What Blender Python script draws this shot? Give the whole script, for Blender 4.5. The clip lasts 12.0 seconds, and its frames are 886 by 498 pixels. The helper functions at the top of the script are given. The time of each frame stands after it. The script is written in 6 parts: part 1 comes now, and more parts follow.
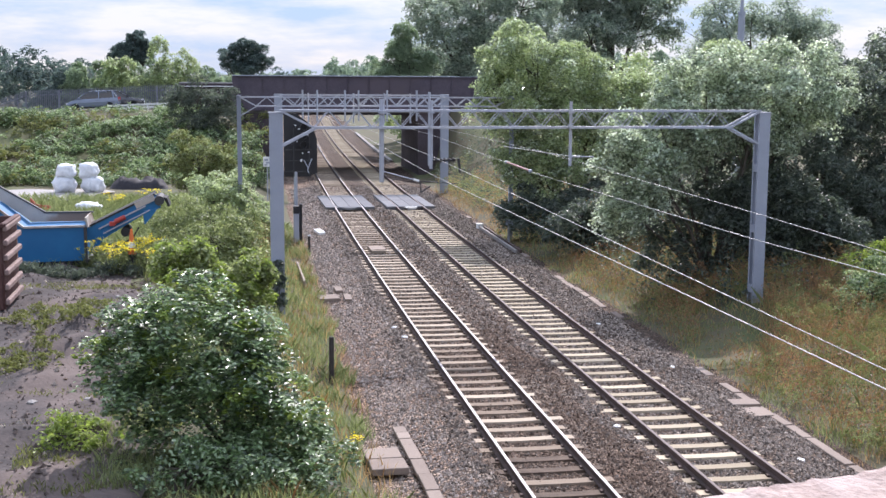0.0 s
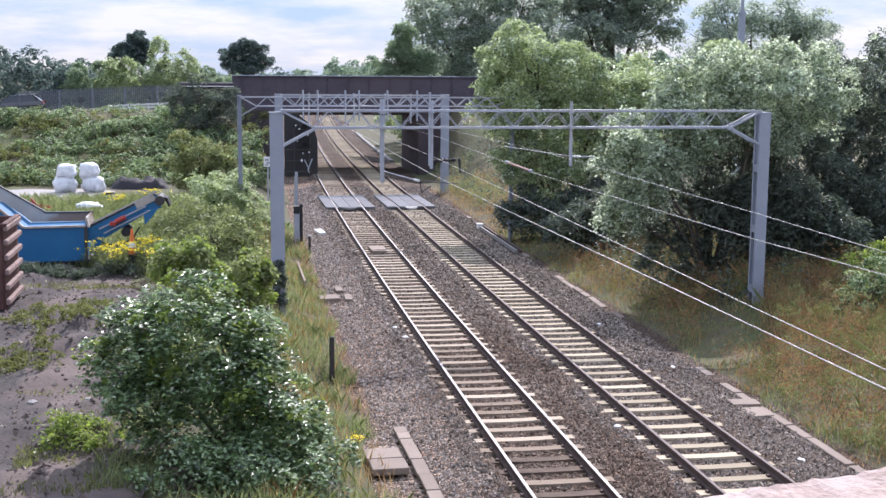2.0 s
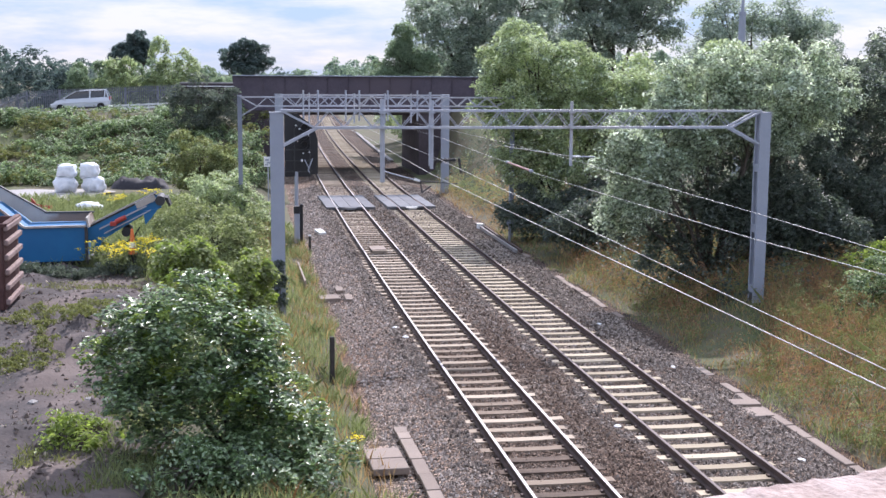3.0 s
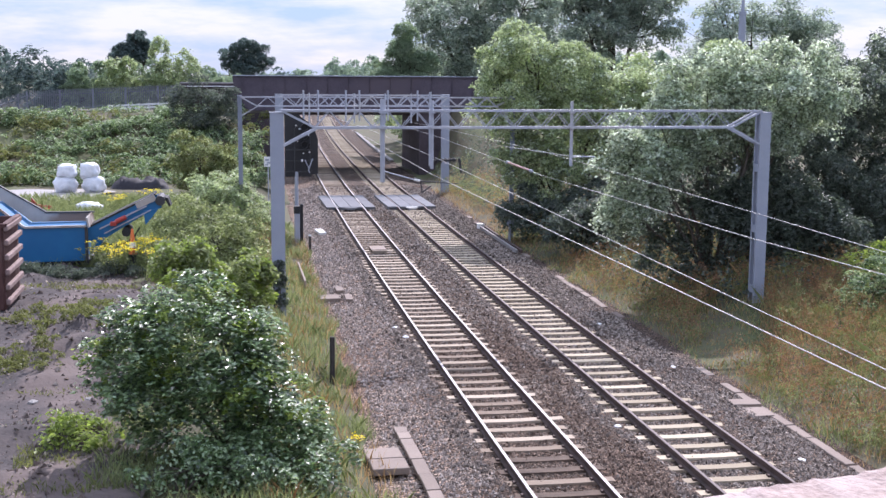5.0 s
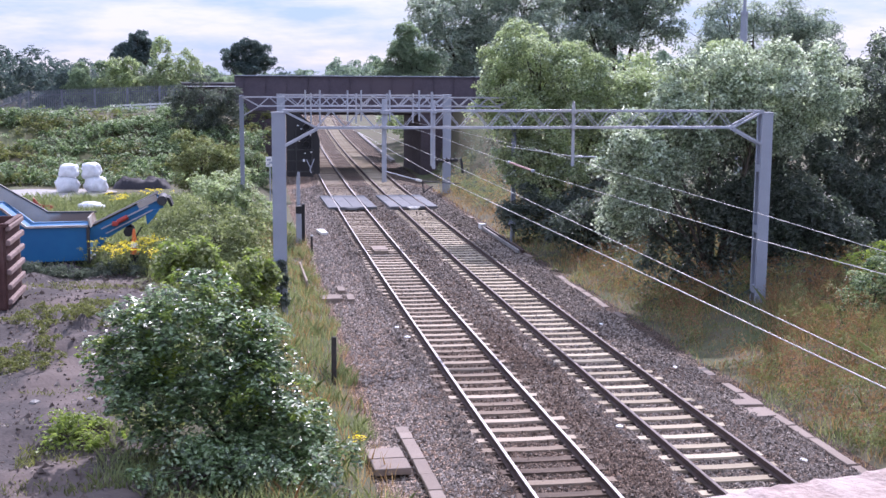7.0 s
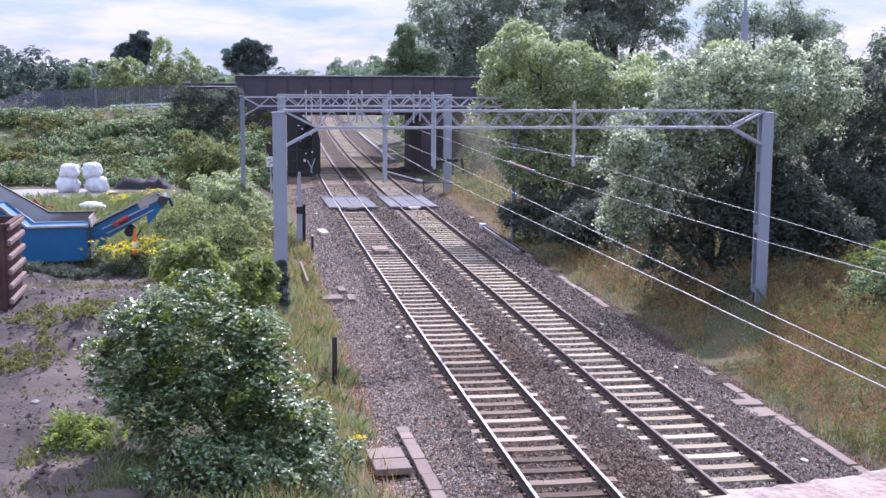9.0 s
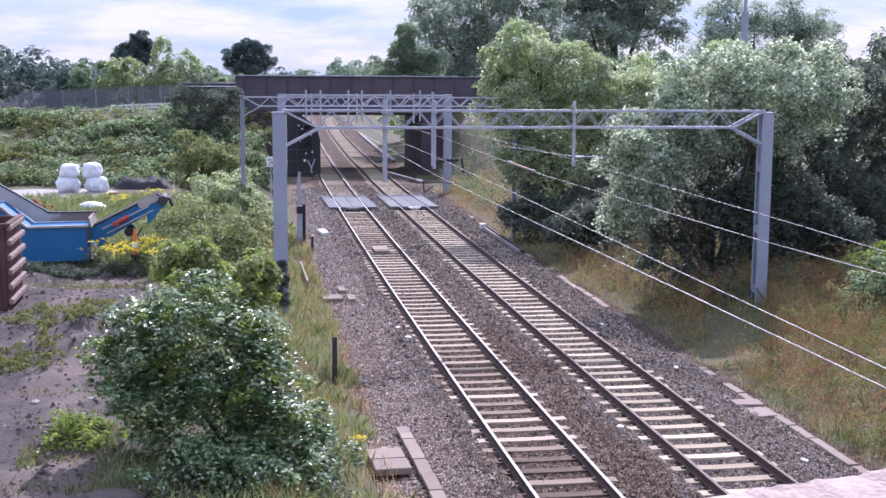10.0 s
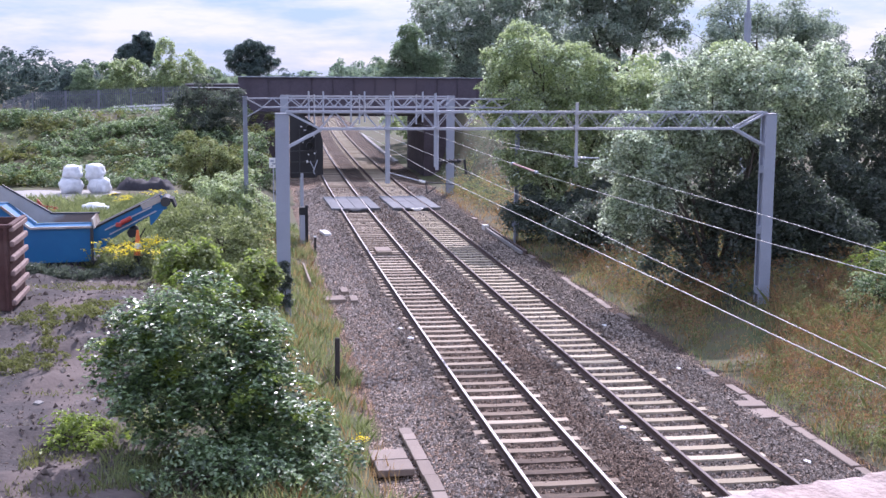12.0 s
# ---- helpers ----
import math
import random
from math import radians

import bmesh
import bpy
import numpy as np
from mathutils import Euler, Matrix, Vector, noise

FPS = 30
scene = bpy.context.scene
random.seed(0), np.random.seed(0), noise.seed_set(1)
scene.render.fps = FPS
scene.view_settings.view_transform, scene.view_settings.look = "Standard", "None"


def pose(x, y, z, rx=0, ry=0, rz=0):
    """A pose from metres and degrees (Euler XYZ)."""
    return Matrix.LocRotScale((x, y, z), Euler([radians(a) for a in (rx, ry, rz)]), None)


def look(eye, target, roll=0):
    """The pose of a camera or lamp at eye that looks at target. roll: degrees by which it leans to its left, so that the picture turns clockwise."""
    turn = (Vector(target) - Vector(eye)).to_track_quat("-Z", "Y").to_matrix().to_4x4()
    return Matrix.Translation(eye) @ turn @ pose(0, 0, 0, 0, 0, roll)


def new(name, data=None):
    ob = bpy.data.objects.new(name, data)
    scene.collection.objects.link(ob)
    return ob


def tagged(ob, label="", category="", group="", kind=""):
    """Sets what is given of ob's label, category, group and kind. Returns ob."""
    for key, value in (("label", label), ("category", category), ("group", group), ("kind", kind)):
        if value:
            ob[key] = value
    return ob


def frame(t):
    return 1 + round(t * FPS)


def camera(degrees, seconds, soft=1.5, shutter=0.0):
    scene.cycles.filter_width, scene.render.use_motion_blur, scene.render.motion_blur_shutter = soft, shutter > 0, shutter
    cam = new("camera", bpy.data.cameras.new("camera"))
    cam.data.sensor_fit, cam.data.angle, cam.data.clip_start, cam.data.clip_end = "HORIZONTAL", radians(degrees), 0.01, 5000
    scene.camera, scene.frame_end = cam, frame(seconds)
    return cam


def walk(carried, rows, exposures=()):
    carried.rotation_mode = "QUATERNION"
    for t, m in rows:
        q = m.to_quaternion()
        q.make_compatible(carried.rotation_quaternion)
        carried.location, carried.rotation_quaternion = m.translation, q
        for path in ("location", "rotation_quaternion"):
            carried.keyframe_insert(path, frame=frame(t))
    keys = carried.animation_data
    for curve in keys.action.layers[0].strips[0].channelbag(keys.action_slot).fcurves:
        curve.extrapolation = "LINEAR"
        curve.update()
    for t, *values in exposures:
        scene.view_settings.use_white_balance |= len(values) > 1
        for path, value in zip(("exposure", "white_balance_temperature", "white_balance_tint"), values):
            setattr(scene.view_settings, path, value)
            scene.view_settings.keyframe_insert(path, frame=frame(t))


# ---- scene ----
# ---------------- camera ----------------
cam = camera(39.5, 12.0)
EYE = (0.0, 0.0, 7.441)


def aim(turn, tip):
    """A camera pose turned left by turn and lifted by tip, in degrees, from its rest."""
    a, b = radians(10.009 - turn), radians(-8.125 + tip)
    way = Vector((math.sin(a) * math.cos(b), math.cos(a) * math.cos(b), math.sin(b)))
    return look(EYE, Vector(EYE) + way * 50, 0.372)


walk(cam, [(t, aim(a, b)) for t, a, b in (
    (0.0, -0.029, 0.0), (0.5, -0.026, 0.0), (1.0, -0.029, 0.001), (1.5, -0.024, 0.001), (2.0, -0.009, 0.0),
    (2.5, 0.0, 0.0), (3.0, 0.004, 0.001), (4.0, 0.006, 0.001), (5.0, 0.010, 0.001), (5.5, 0.044, 0.001), (6.0, 0.078, 0.001),
    (6.5, 0.110, 0.001), (7.0, 0.088, 0.001), (8.0, 0.105, 0.001), (9.0, 0.122, 0.001), (9.5, 0.119, 0.001),
    (10.0, 0.124, 0.001), (10.5, 0.076, 0.0), (11.0, 0.074, 0.001), (11.5, 0.086, 0.001), (11.7, 0.070, 0.02),
    (11.8, 0.080, 0.008), (11.9, 0.115, 0.03), (12.0, 0.246, 0.053))],
     exposures=[(t, 0.46, k, tint) for t, k, tint in ((0.0, 6200, 20.5), (2.5, 6120, 21.5), (5.5, 5950, 27), (6.5, 5860, 30.5), (9.5, 5800, 31.5), (12.0, 5810, 31.5))])

# ---------------- sky, sun ----------------
SUN_AZ, SUN_EL = 20.0, 43.0          # degrees right of the line's bearing, and up
world = bpy.data.worlds.new("sky")
scene.world = world
world.use_nodes = True
wn, wl = world.node_tree.nodes, world.node_tree.links
wn.clear()
w_out = wn.new("ShaderNodeOutputWorld")
w_bg = wn.new("ShaderNodeBackground")
w_bg2 = wn.new("ShaderNodeBackground")
w_mix = wn.new("ShaderNodeMixShader")
w_sky = wn.new("ShaderNodeTexSky")
w_sky.sky_type = "NISHITA"
w_sky.sun_disc = False
w_sky.sun_elevation = radians(SUN_EL)
w_sky.sun_rotation = radians(SUN_AZ)
w_sky.air_density, w_sky.dust_density, w_sky.ozone_density = 1.0, 0.4, 1.5
w_bg.inputs["Strength"].default_value = 0.10
w_tc = wn.new("ShaderNodeTexCoord")
w_map = wn.new("ShaderNodeMapping")
w_map.inputs["Scale"].default_value = (3.0, 3.0, 15.0)
w_map.inputs["Location"].default_value = (0.3, 0.7, 0.15)
w_noise = wn.new("ShaderNodeTexNoise")
w_noise.inputs["Scale"].default_value = 2.6
w_noise.inputs["Detail"].default_value = 9.0
w_noise.inputs["Roughness"].default_value = 0.58
w_ramp = wn.new("ShaderNodeValToRGB")
w_ramp.color_ramp.elements[0].position, w_ramp.color_ramp.elements[1].position = 0.38, 0.60
w_ramp.color_ramp.elements[0].color = (0.46, 0.68, 0.97, 1)
w_ramp.color_ramp.elements[1].color = (0.95, 0.985, 1.0, 1)
w_ramp.color_ramp.elements.new(0.49).color = (0.70, 0.82, 0.97, 1)
wl.new(w_tc.outputs["Generated"], w_map.inputs["Vector"])
wl.new(w_map.outputs["Vector"], w_noise.inputs["Vector"])
wl.new(w_noise.outputs["Fac"], w_ramp.inputs["Fac"])
wl.new(w_ramp.outputs["Color"], w_bg2.inputs["Color"])
# the cloud cover is brighter overhead than at the horizon
w_split, w_high, w_str = wn.new("ShaderNodeSeparateXYZ"), wn.new("ShaderNodeMath"), wn.new("ShaderNodeMath")
w_high.operation, w_str.operation = "MAXIMUM", "MULTIPLY_ADD"
w_high.inputs[1].default_value = 0.0
w_str.inputs[1].default_value, w_str.inputs[2].default_value = 0.72, 0.65
wl.new(w_tc.outputs["Generated"], w_split.inputs["Vector"])
wl.new(w_split.outputs["Z"], w_high.inputs[0])
wl.new(w_high.outputs[0], w_str.inputs[0])
wl.new(w_str.outputs[0], w_bg2.inputs["Strength"])
w_mix.inputs["Fac"].default_value = 0.85
wl.new(w_sky.outputs["Color"], w_bg.inputs["Color"])
wl.new(w_bg.outputs["Background"], w_mix.inputs[1])
wl.new(w_bg2.outputs["Background"], w_mix.inputs[2])
wl.new(w_mix.outputs["Shader"], w_out.inputs["Surface"])

sun = new("sun", bpy.data.lights.new("sun", "SUN"))
sun.data.energy, sun.data.angle, sun.data.color = 4.6, radians(0.6), (1.0, 0.96, 0.90)
_a, _e = radians(SUN_AZ), radians(SUN_EL)
sun.matrix_world = look((60 * math.sin(_a) * math.cos(_e), 60 * math.cos(_a) * math.cos(_e), 60 * math.sin(_e)), (0, 0, 0))


# ---------------- materials ----------------
def material(name, dark, light, scale=3.0, rough=0.8, metal=0.0, bump=0.2, fine=40.0, spots=None, island=0.0, spec=0.5, per_object=0.0):
    """Two-scale noise between two colours, with fine relief; spots: a third colour in patches."""
    m = bpy.data.materials.new(name)
    m.use_nodes = True
    n, l = m.node_tree.nodes, m.node_tree.links
    b = n["Principled BSDF"]
    b.inputs["Roughness"].default_value, b.inputs["Metallic"].default_value = rough, metal
    b.inputs["Specular IOR Level"].default_value = spec
    tc = n.new("ShaderNodeTexCoord")
    big, small = n.new("ShaderNodeTexNoise"), n.new("ShaderNodeTexNoise")
    big.inputs["Scale"].default_value, big.inputs["Detail"].default_value = scale, 5
    small.inputs["Scale"].default_value, small.inputs["Detail"].default_value = fine, 3
    for t in (big, small):
        l.new(tc.outputs["Object"], t.inputs["Vector"])
    add = n.new("ShaderNodeMath")
    add.operation = "MULTIPLY_ADD"
    add.inputs[1].default_value = 0.55
    l.new(big.outputs["Fac"], add.inputs[0])
    half = n.new("ShaderNodeMath")
    half.operation = "MULTIPLY"
    half.inputs[1].default_value = 0.45
    l.new(small.outputs["Fac"], half.inputs[0])
    l.new(half.outputs[0], add.inputs[2])
    value = add.outputs[0]
    for amount, node, socket in ((island, "ShaderNodeNewGeometry", "Random Per Island"), (per_object, "ShaderNodeObjectInfo", "Random")):
        if amount:
            g = n.new(node)
            mx = n.new("ShaderNodeMix")
            mx.inputs["Factor"].default_value = amount
            l.new(value, mx.inputs["A"])
            l.new(g.outputs[socket], mx.inputs["B"])
            value = mx.outputs["Result"]
    ramp = n.new("ShaderNodeValToRGB")
    spread = 0.30 * (1 - max(island, per_object))
    ramp.color_ramp.elements[0].position, ramp.color_ramp.elements[1].position = spread, 1 - spread
    ramp.color_ramp.elements[0].color, ramp.color_ramp.elements[1].color = (*dark, 1), (*light, 1)
    l.new(value, ramp.inputs["Fac"])
    colour = ramp.outputs["Color"]
    if spots:
        patch, pr, mix = n.new("ShaderNodeTexNoise"), n.new("ShaderNodeValToRGB"), n.new("ShaderNodeMix")
        patch.inputs["Scale"].default_value, patch.inputs["Detail"].default_value = scale * 0.37, 6
        l.new(tc.outputs["Object"], patch.inputs["Vector"])
        pr.color_ramp.elements[0].position, pr.color_ramp.elements[1].position = 0.5, 0.62
        l.new(patch.outputs["Fac"], pr.inputs["Fac"])
        mix.data_type = "RGBA"
        l.new(pr.outputs["Color"], mix.inputs["Factor"])
        l.new(colour, mix.inputs[6])
        mix.inputs[7].default_value = (*spots, 1)
        colour = mix.outputs[2]
    l.new(colour, b.inputs["Base Color"])
    if bump:
        bp = n.new("ShaderNodeBump")
        bp.inputs["Strength"].default_value, bp.inputs["Distance"].default_value = bump, 0.02
        l.new(small.outputs["Fac"], bp.inputs["Height"])
        l.new(bp.outputs["Normal"], b.inputs["Normal"])
    return m


def leaf_material(name, dark, light, rough=0.38, through_light=0.3, spec=0.5, pale=None, often=0.75):
    """Leaves: colour by leaf, a glossy upper side and some light through the blade."""
    m = bpy.data.materials.new(name)
    m.use_nodes = True
    n, l = m.node_tree.nodes, m.node_tree.links
    b, out = n["Principled BSDF"], n["Material Output"]
    b.inputs["Roughness"].default_value = rough
    b.inputs["Specular IOR Level"].default_value = spec
    if spec >= 0.95:
        b.inputs["Coat Weight"].default_value, b.inputs["Coat Roughness"].default_value = 0.4, 0.38
    g, ramp = n.new("ShaderNodeNewGeometry"), n.new("ShaderNodeValToRGB")
    tc, big, mx = n.new("ShaderNodeTexCoord"), n.new("ShaderNodeTexNoise"), n.new("ShaderNodeMix")
    big.inputs["Scale"].default_value = 0.9
    l.new(tc.outputs["Object"], big.inputs["Vector"])
    mx.inputs["Factor"].default_value = 0.3
    l.new(g.outputs["Random Per Island"], mx.inputs["A"])
    l.new(big.outputs["Fac"], mx.inputs["B"])
    ramp.color_ramp.elements[0].position, ramp.color_ramp.elements[1].position = 0.2, 0.85
    ramp.color_ramp.elements[0].color, ramp.color_ramp.elements[1].color = (*dark, 1), (*light, 1)
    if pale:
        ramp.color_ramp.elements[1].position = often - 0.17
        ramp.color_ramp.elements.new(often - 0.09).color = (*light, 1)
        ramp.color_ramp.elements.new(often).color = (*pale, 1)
    l.new(mx.outputs["Result"], ramp.inputs["Fac"])
    l.new(ramp.outputs["Color"], b.inputs["Base Color"])
    tr, mix = n.new("ShaderNodeBsdfTranslucent"), n.new("ShaderNodeMixShader")
    glow = n.new("ShaderNodeMix")
    glow.data_type, glow.blend_type = "RGBA", "MULTIPLY"
    glow.inputs["Factor"].default_value = 1.0
    glow.inputs[7].default_value = (1.75, 1.85, 1.5, 1)
    l.new(ramp.outputs["Color"], glow.inputs[6])
    l.new(glow.outputs[2], tr.inputs["Color"])
    mix.inputs["Fac"].default_value = through_light
    l.new(b.outputs["BSDF"], mix.inputs[1])
    l.new(tr.outputs["BSDF"], mix.inputs[2])
    l.new(mix.outputs["Shader"], out.inputs["Surface"])
    return m


def glass_material(name, tint, rough=0.03):
    m = bpy.data.materials.new(name)
    m.use_nodes = True
    b = m.node_tree.nodes["Principled BSDF"]
    b.inputs["Base Color"].default_value, b.inputs["Roughness"].default_value = (*tint, 1), rough
    b.inputs["Specular IOR Level"].default_value = 0.8
    return m


def ballast_material(gain=1.0):
    """Stones told apart by cell, with gaps darkened as cavity shade and broad brown stains."""
    m = bpy.data.materials.new("ballast")
    m.use_nodes = True
    n, l = m.node_tree.nodes, m.node_tree.links
    b = n["Principled BSDF"]
    b.inputs["Roughness"].default_value = 0.92
    b.inputs["Specular IOR Level"].default_value = 0.2
    tc = n.new("ShaderNodeTexCoord")
    cell, edge, broad = n.new("ShaderNodeTexVoronoi"), n.new("ShaderNodeTexVoronoi"), n.new("ShaderNodeTexNoise")
    edge.feature = "DISTANCE_TO_EDGE"
    for v in (cell, edge):
        v.inputs["Scale"].default_value = 15.0
        l.new(tc.outputs["Object"], v.inputs["Vector"])
    broad.inputs["Scale"].default_value, broad.inputs["Detail"].default_value = 0.45, 6
    l.new(tc.outputs["Object"], broad.inputs["Vector"])
    split = n.new("ShaderNodeSeparateColor")
    l.new(cell.outputs["Color"], split.inputs["Color"])
    ramp = n.new("ShaderNodeValToRGB")
    ramp.color_ramp.elements[0].color, ramp.color_ramp.elements[1].color = (0.058 * gain, 0.045 * gain, 0.037 * gain, 1), (0.36 * gain, 0.288 * gain, 0.235 * gain, 1)
    l.new(split.outputs["Red"], ramp.inputs["Fac"])
    stain = n.new("ShaderNodeValToRGB")
    stain.color_ramp.elements[0].position, stain.color_ramp.elements[1].position = 0.36, 0.62
    stain.color_ramp.elements[0].color, stain.color_ramp.elements[1].color = (0.68, 0.53, 0.44, 1), (1.0, 0.96, 0.93, 1)
    l.new(broad.outputs["Fac"], stain.inputs["Fac"])
    mul = n.new("ShaderNodeMix")
    mul.data_type, mul.blend_type = "RGBA", "MULTIPLY"
    mul.inputs["Factor"].default_value = 1.0
    l.new(ramp.outputs["Color"], mul.inputs[6])
    l.new(stain.outputs["Color"], mul.inputs[7])
    gap = n.new("ShaderNodeMapRange")
    gap.inputs["From Min"].default_value, gap.inputs["From Max"].default_value = 0.02, 0.16
    l.new(edge.outputs["Distance"], gap.inputs["Value"])
    # cavity shade between the stones, mixed in as a dark gap colour
    dirt = n.new("ShaderNodeMix")
    dirt.data_type = "RGBA"
    dirt.inputs[6].default_value = (0.040, 0.032, 0.028, 1)
    l.new(gap.outputs["Result"], dirt.inputs["Factor"])
    l.new(mul.outputs[2], dirt.inputs[7])
    l.new(dirt.outputs[2], b.inputs["Base Color"])
    bp = n.new("ShaderNodeBump")
    bp.inputs["Strength"].default_value, bp.inputs["Distance"].default_value = 0.9, 0.05
    tall = n.new("ShaderNodeMath")
    tall.operation = "MULTIPLY_ADD"
    l.new(gap.outputs["Result"], tall.inputs[0])
    tall.inputs[1].default_value = 0.6
    l.new(split.outputs["Green"], tall.inputs[2])
    l.new(tall.outputs[0], bp.inputs["Height"])
    l.new(bp.outputs["Normal"], b.inputs["Normal"])
    return m


M_SOIL = material("soil", (0.05, 0.048, 0.024), (0.115, 0.095, 0.052), 0.6, 0.95, bump=0.5, fine=9, spots=(0.075, 0.085, 0.032))
M_CLOD = material("churned_earth", (0.070, 0.054, 0.048), (0.21, 0.16, 0.135), 5.0, 0.95, bump=0.6)
M_YARD = material("yard_dirt", (0.014, 0.012, 0.013), (0.095, 0.076, 0.072), 1.3, 0.95, bump=0.9, fine=11, spots=(0.122, 0.093, 0.082))
M_BALLAST = ballast_material(0.85)
M_CESS = ballast_material(1.6)
M_STONE = material("ballast_stone", (0.042, 0.032, 0.027), (0.47, 0.395, 0.335), 0.4, 0.9, bump=0.0, island=0.85, spec=0.2)
M_STONE_DUSTY = material("dusty_stone", (0.10, 0.082, 0.070), (0.56, 0.475, 0.415), 0.4, 0.9, bump=0.0, island=0.8, spec=0.2)
M_STONE_RUST = material("rust_stained_stone", (0.046, 0.031, 0.024), (0.33, 0.235, 0.175), 0.4, 0.9, bump=0.0, island=0.8, spec=0.2)
M_SLEEPER = material("sleeper_concrete", (0.27, 0.22, 0.155), (0.55, 0.465, 0.345), 2.0, 0.88, bump=0.3, fine=50, per_object=0.45, spec=0.2)
M_SLEEPER_DIRTY = material("sleeper_stained", (0.17, 0.125, 0.092), (0.50, 0.415, 0.32), 2.0, 0.9, bump=0.3, fine=50, per_object=0.6, spec=0.2)
M_TIMBER = material("sleeper_timber", (0.055, 0.040, 0.032), (0.16, 0.115, 0.085), 3.0, 0.85, bump=0.5, fine=30, spec=0.2)
M_RAIL_TOP = material("rail_polished", (0.19, 0.18, 0.18), (0.30, 0.28, 0.28), 2.0, 0.56, 0.7, 0.02)
M_RAIL_DULL = material("rail_worn", (0.070, 0.050, 0.047), (0.14, 0.102, 0.095), 2.0, 0.7, 0.1, 0.02)
M_RUST = material("rail_rust", (0.045, 0.029, 0.024), (0.105, 0.066, 0.054), 4.0, 0.85, 0.0, 0.3)
M_STEEL = material("galvanised_steel", (0.33, 0.35, 0.41), (0.45, 0.47, 0.53), 1.2, 0.55, 0.25, 0.08, spots=(0.42, 0.42, 0.44))
M_GREYPAINT = material("grey_painted_steel", (0.26, 0.285, 0.345), (0.35, 0.375, 0.44), 1.0, 0.5, 0.0, 0.05)
M_FENCE = material("weathered_fence_steel", (0.16, 0.17, 0.205), (0.25, 0.262, 0.30), 1.0, 0.6, 0.2, 0.05)
M_WIRE = material("overhead_wire", (0.40, 0.39, 0.38), (0.54, 0.52, 0.50), 1.0, 0.4, 0.6, 0.0)
M_CONCRETE = material("concrete", (0.20, 0.185, 0.175), (0.36, 0.34, 0.325), 1.3, 0.9, bump=0.35, fine=30, per_object=0.3)
M_CONCRETE_RED = material("weathered_concrete", (0.18, 0.138, 0.112), (0.32, 0.255, 0.212), 1.3, 0.9, bump=0.35, fine=30, per_object=0.3)
M_PANEL = material("crossing_panel", (0.15, 0.15, 0.16), (0.24, 0.24, 0.25), 1.6, 0.97, bump=0.3, fine=30, per_object=0.2, spec=0.15)
M_MAROON = material("maroon_girder_paint", (0.062, 0.048, 0.064), (0.105, 0.085, 0.108), 0.5, 0.7, bump=0.1, fine=8, spots=(0.095, 0.074, 0.090))
M_BRICK = material("dark_engineering_brick", (0.045, 0.035, 0.042), (0.105, 0.08, 0.085), 1.2, 0.85, bump=0.4, fine=12)
M_COPING = material("pink_sandstone", (0.19, 0.137, 0.117), (0.50, 0.39, 0.345), 30.0, 0.95, bump=0.35, fine=130, spots=(0.46, 0.37, 0.335))
M_ASPHALT = material("asphalt", (0.04, 0.04, 0.042), (0.075, 0.075, 0.078), 1.0, 0.9, bump=0.3)
M_BLACK = material("black_enamel", (0.010, 0.010, 0.012), (0.022, 0.022, 0.026), 2.0, 0.5, bump=0.05)
M_RUBBER = material("rubber", (0.015, 0.015, 0.016), (0.035, 0.035, 0.036), 5.0, 0.85)
M_WHITE = material("white_paint", (0.66, 0.66, 0.66), (0.82, 0.82, 0.82), 2.0, 0.5, bump=0.1)
M_BAG = material("white_woven_sack", (0.58, 0.60, 0.64), (0.80, 0.81, 0.84), 3.0, 0.75, bump=0.6, fine=7)
M_BLUE = material("blue_machine_paint", (0.006, 0.105, 0.26), (0.015, 0.155, 0.34), 1.5, 0.5, bump=0.1, spots=(0.012, 0.125, 0.29))
M_HOPPER = material("hopper_steel", (0.36, 0.33, 0.30), (0.52, 0.48, 0.44), 2.0, 0.7, 0.1, 0.2, spots=(0.25, 0.18, 0.14))
M_RED = material("red_paint", (0.32, 0.035, 0.03), (0.46, 0.07, 0.05), 3.0, 0.55)
M_ORANGE = material("orange_plastic", (0.62, 0.13, 0.03), (0.75, 0.20, 0.05), 3.0, 0.6)
M_OXIDE = material("rusted_oxide_steel", (0.05, 0.022, 0.02), (0.13, 0.058, 0.05), 2.5, 0.85, bump=0.4, spots=(0.14, 0.08, 0.07))
# lighter oxide for the skip's ribs, the sun on them painted in
M_OXIDE_SUNLIT = material("sunlit_oxide_rib", (0.15, 0.092, 0.082), (0.36, 0.26, 0.235), 4.0, 0.8, bump=0.3)
M_DARKSTEEL = material("dark_greasy_steel", (0.03, 0.03, 0.034), (0.08, 0.078, 0.08), 3.0, 0.6, 0.3, 0.2)
M_BARK = material("bark", (0.045, 0.036, 0.028), (0.12, 0.10, 0.08), 5.0, 0.95, bump=0.8, fine=25)
M_POST = material("weathered_post", (0.025, 0.022, 0.022), (0.07, 0.06, 0.055), 5.0, 0.9, bump=0.4)
M_PINKTUBE = material("pink_insulator", (0.36, 0.20, 0.17), (0.48, 0.29, 0.25), 5.0, 0.5)
M_PORCELAIN = material("white_porcelain", (0.74, 0.74, 0.74), (0.86, 0.86, 0.86), 3.0, 0.2, bump=0.0)
M_TARP = material("black_tarpaulin", (0.012, 0.011, 0.015), (0.035, 0.032, 0.04), 2.0, 0.8, bump=0.5, fine=8)
M_CAR_SILVER = material("silver_car_paint", (0.50, 0.52, 0.55), (0.58, 0.60, 0.63), 0.5, 0.25, 0.3, 0.0)
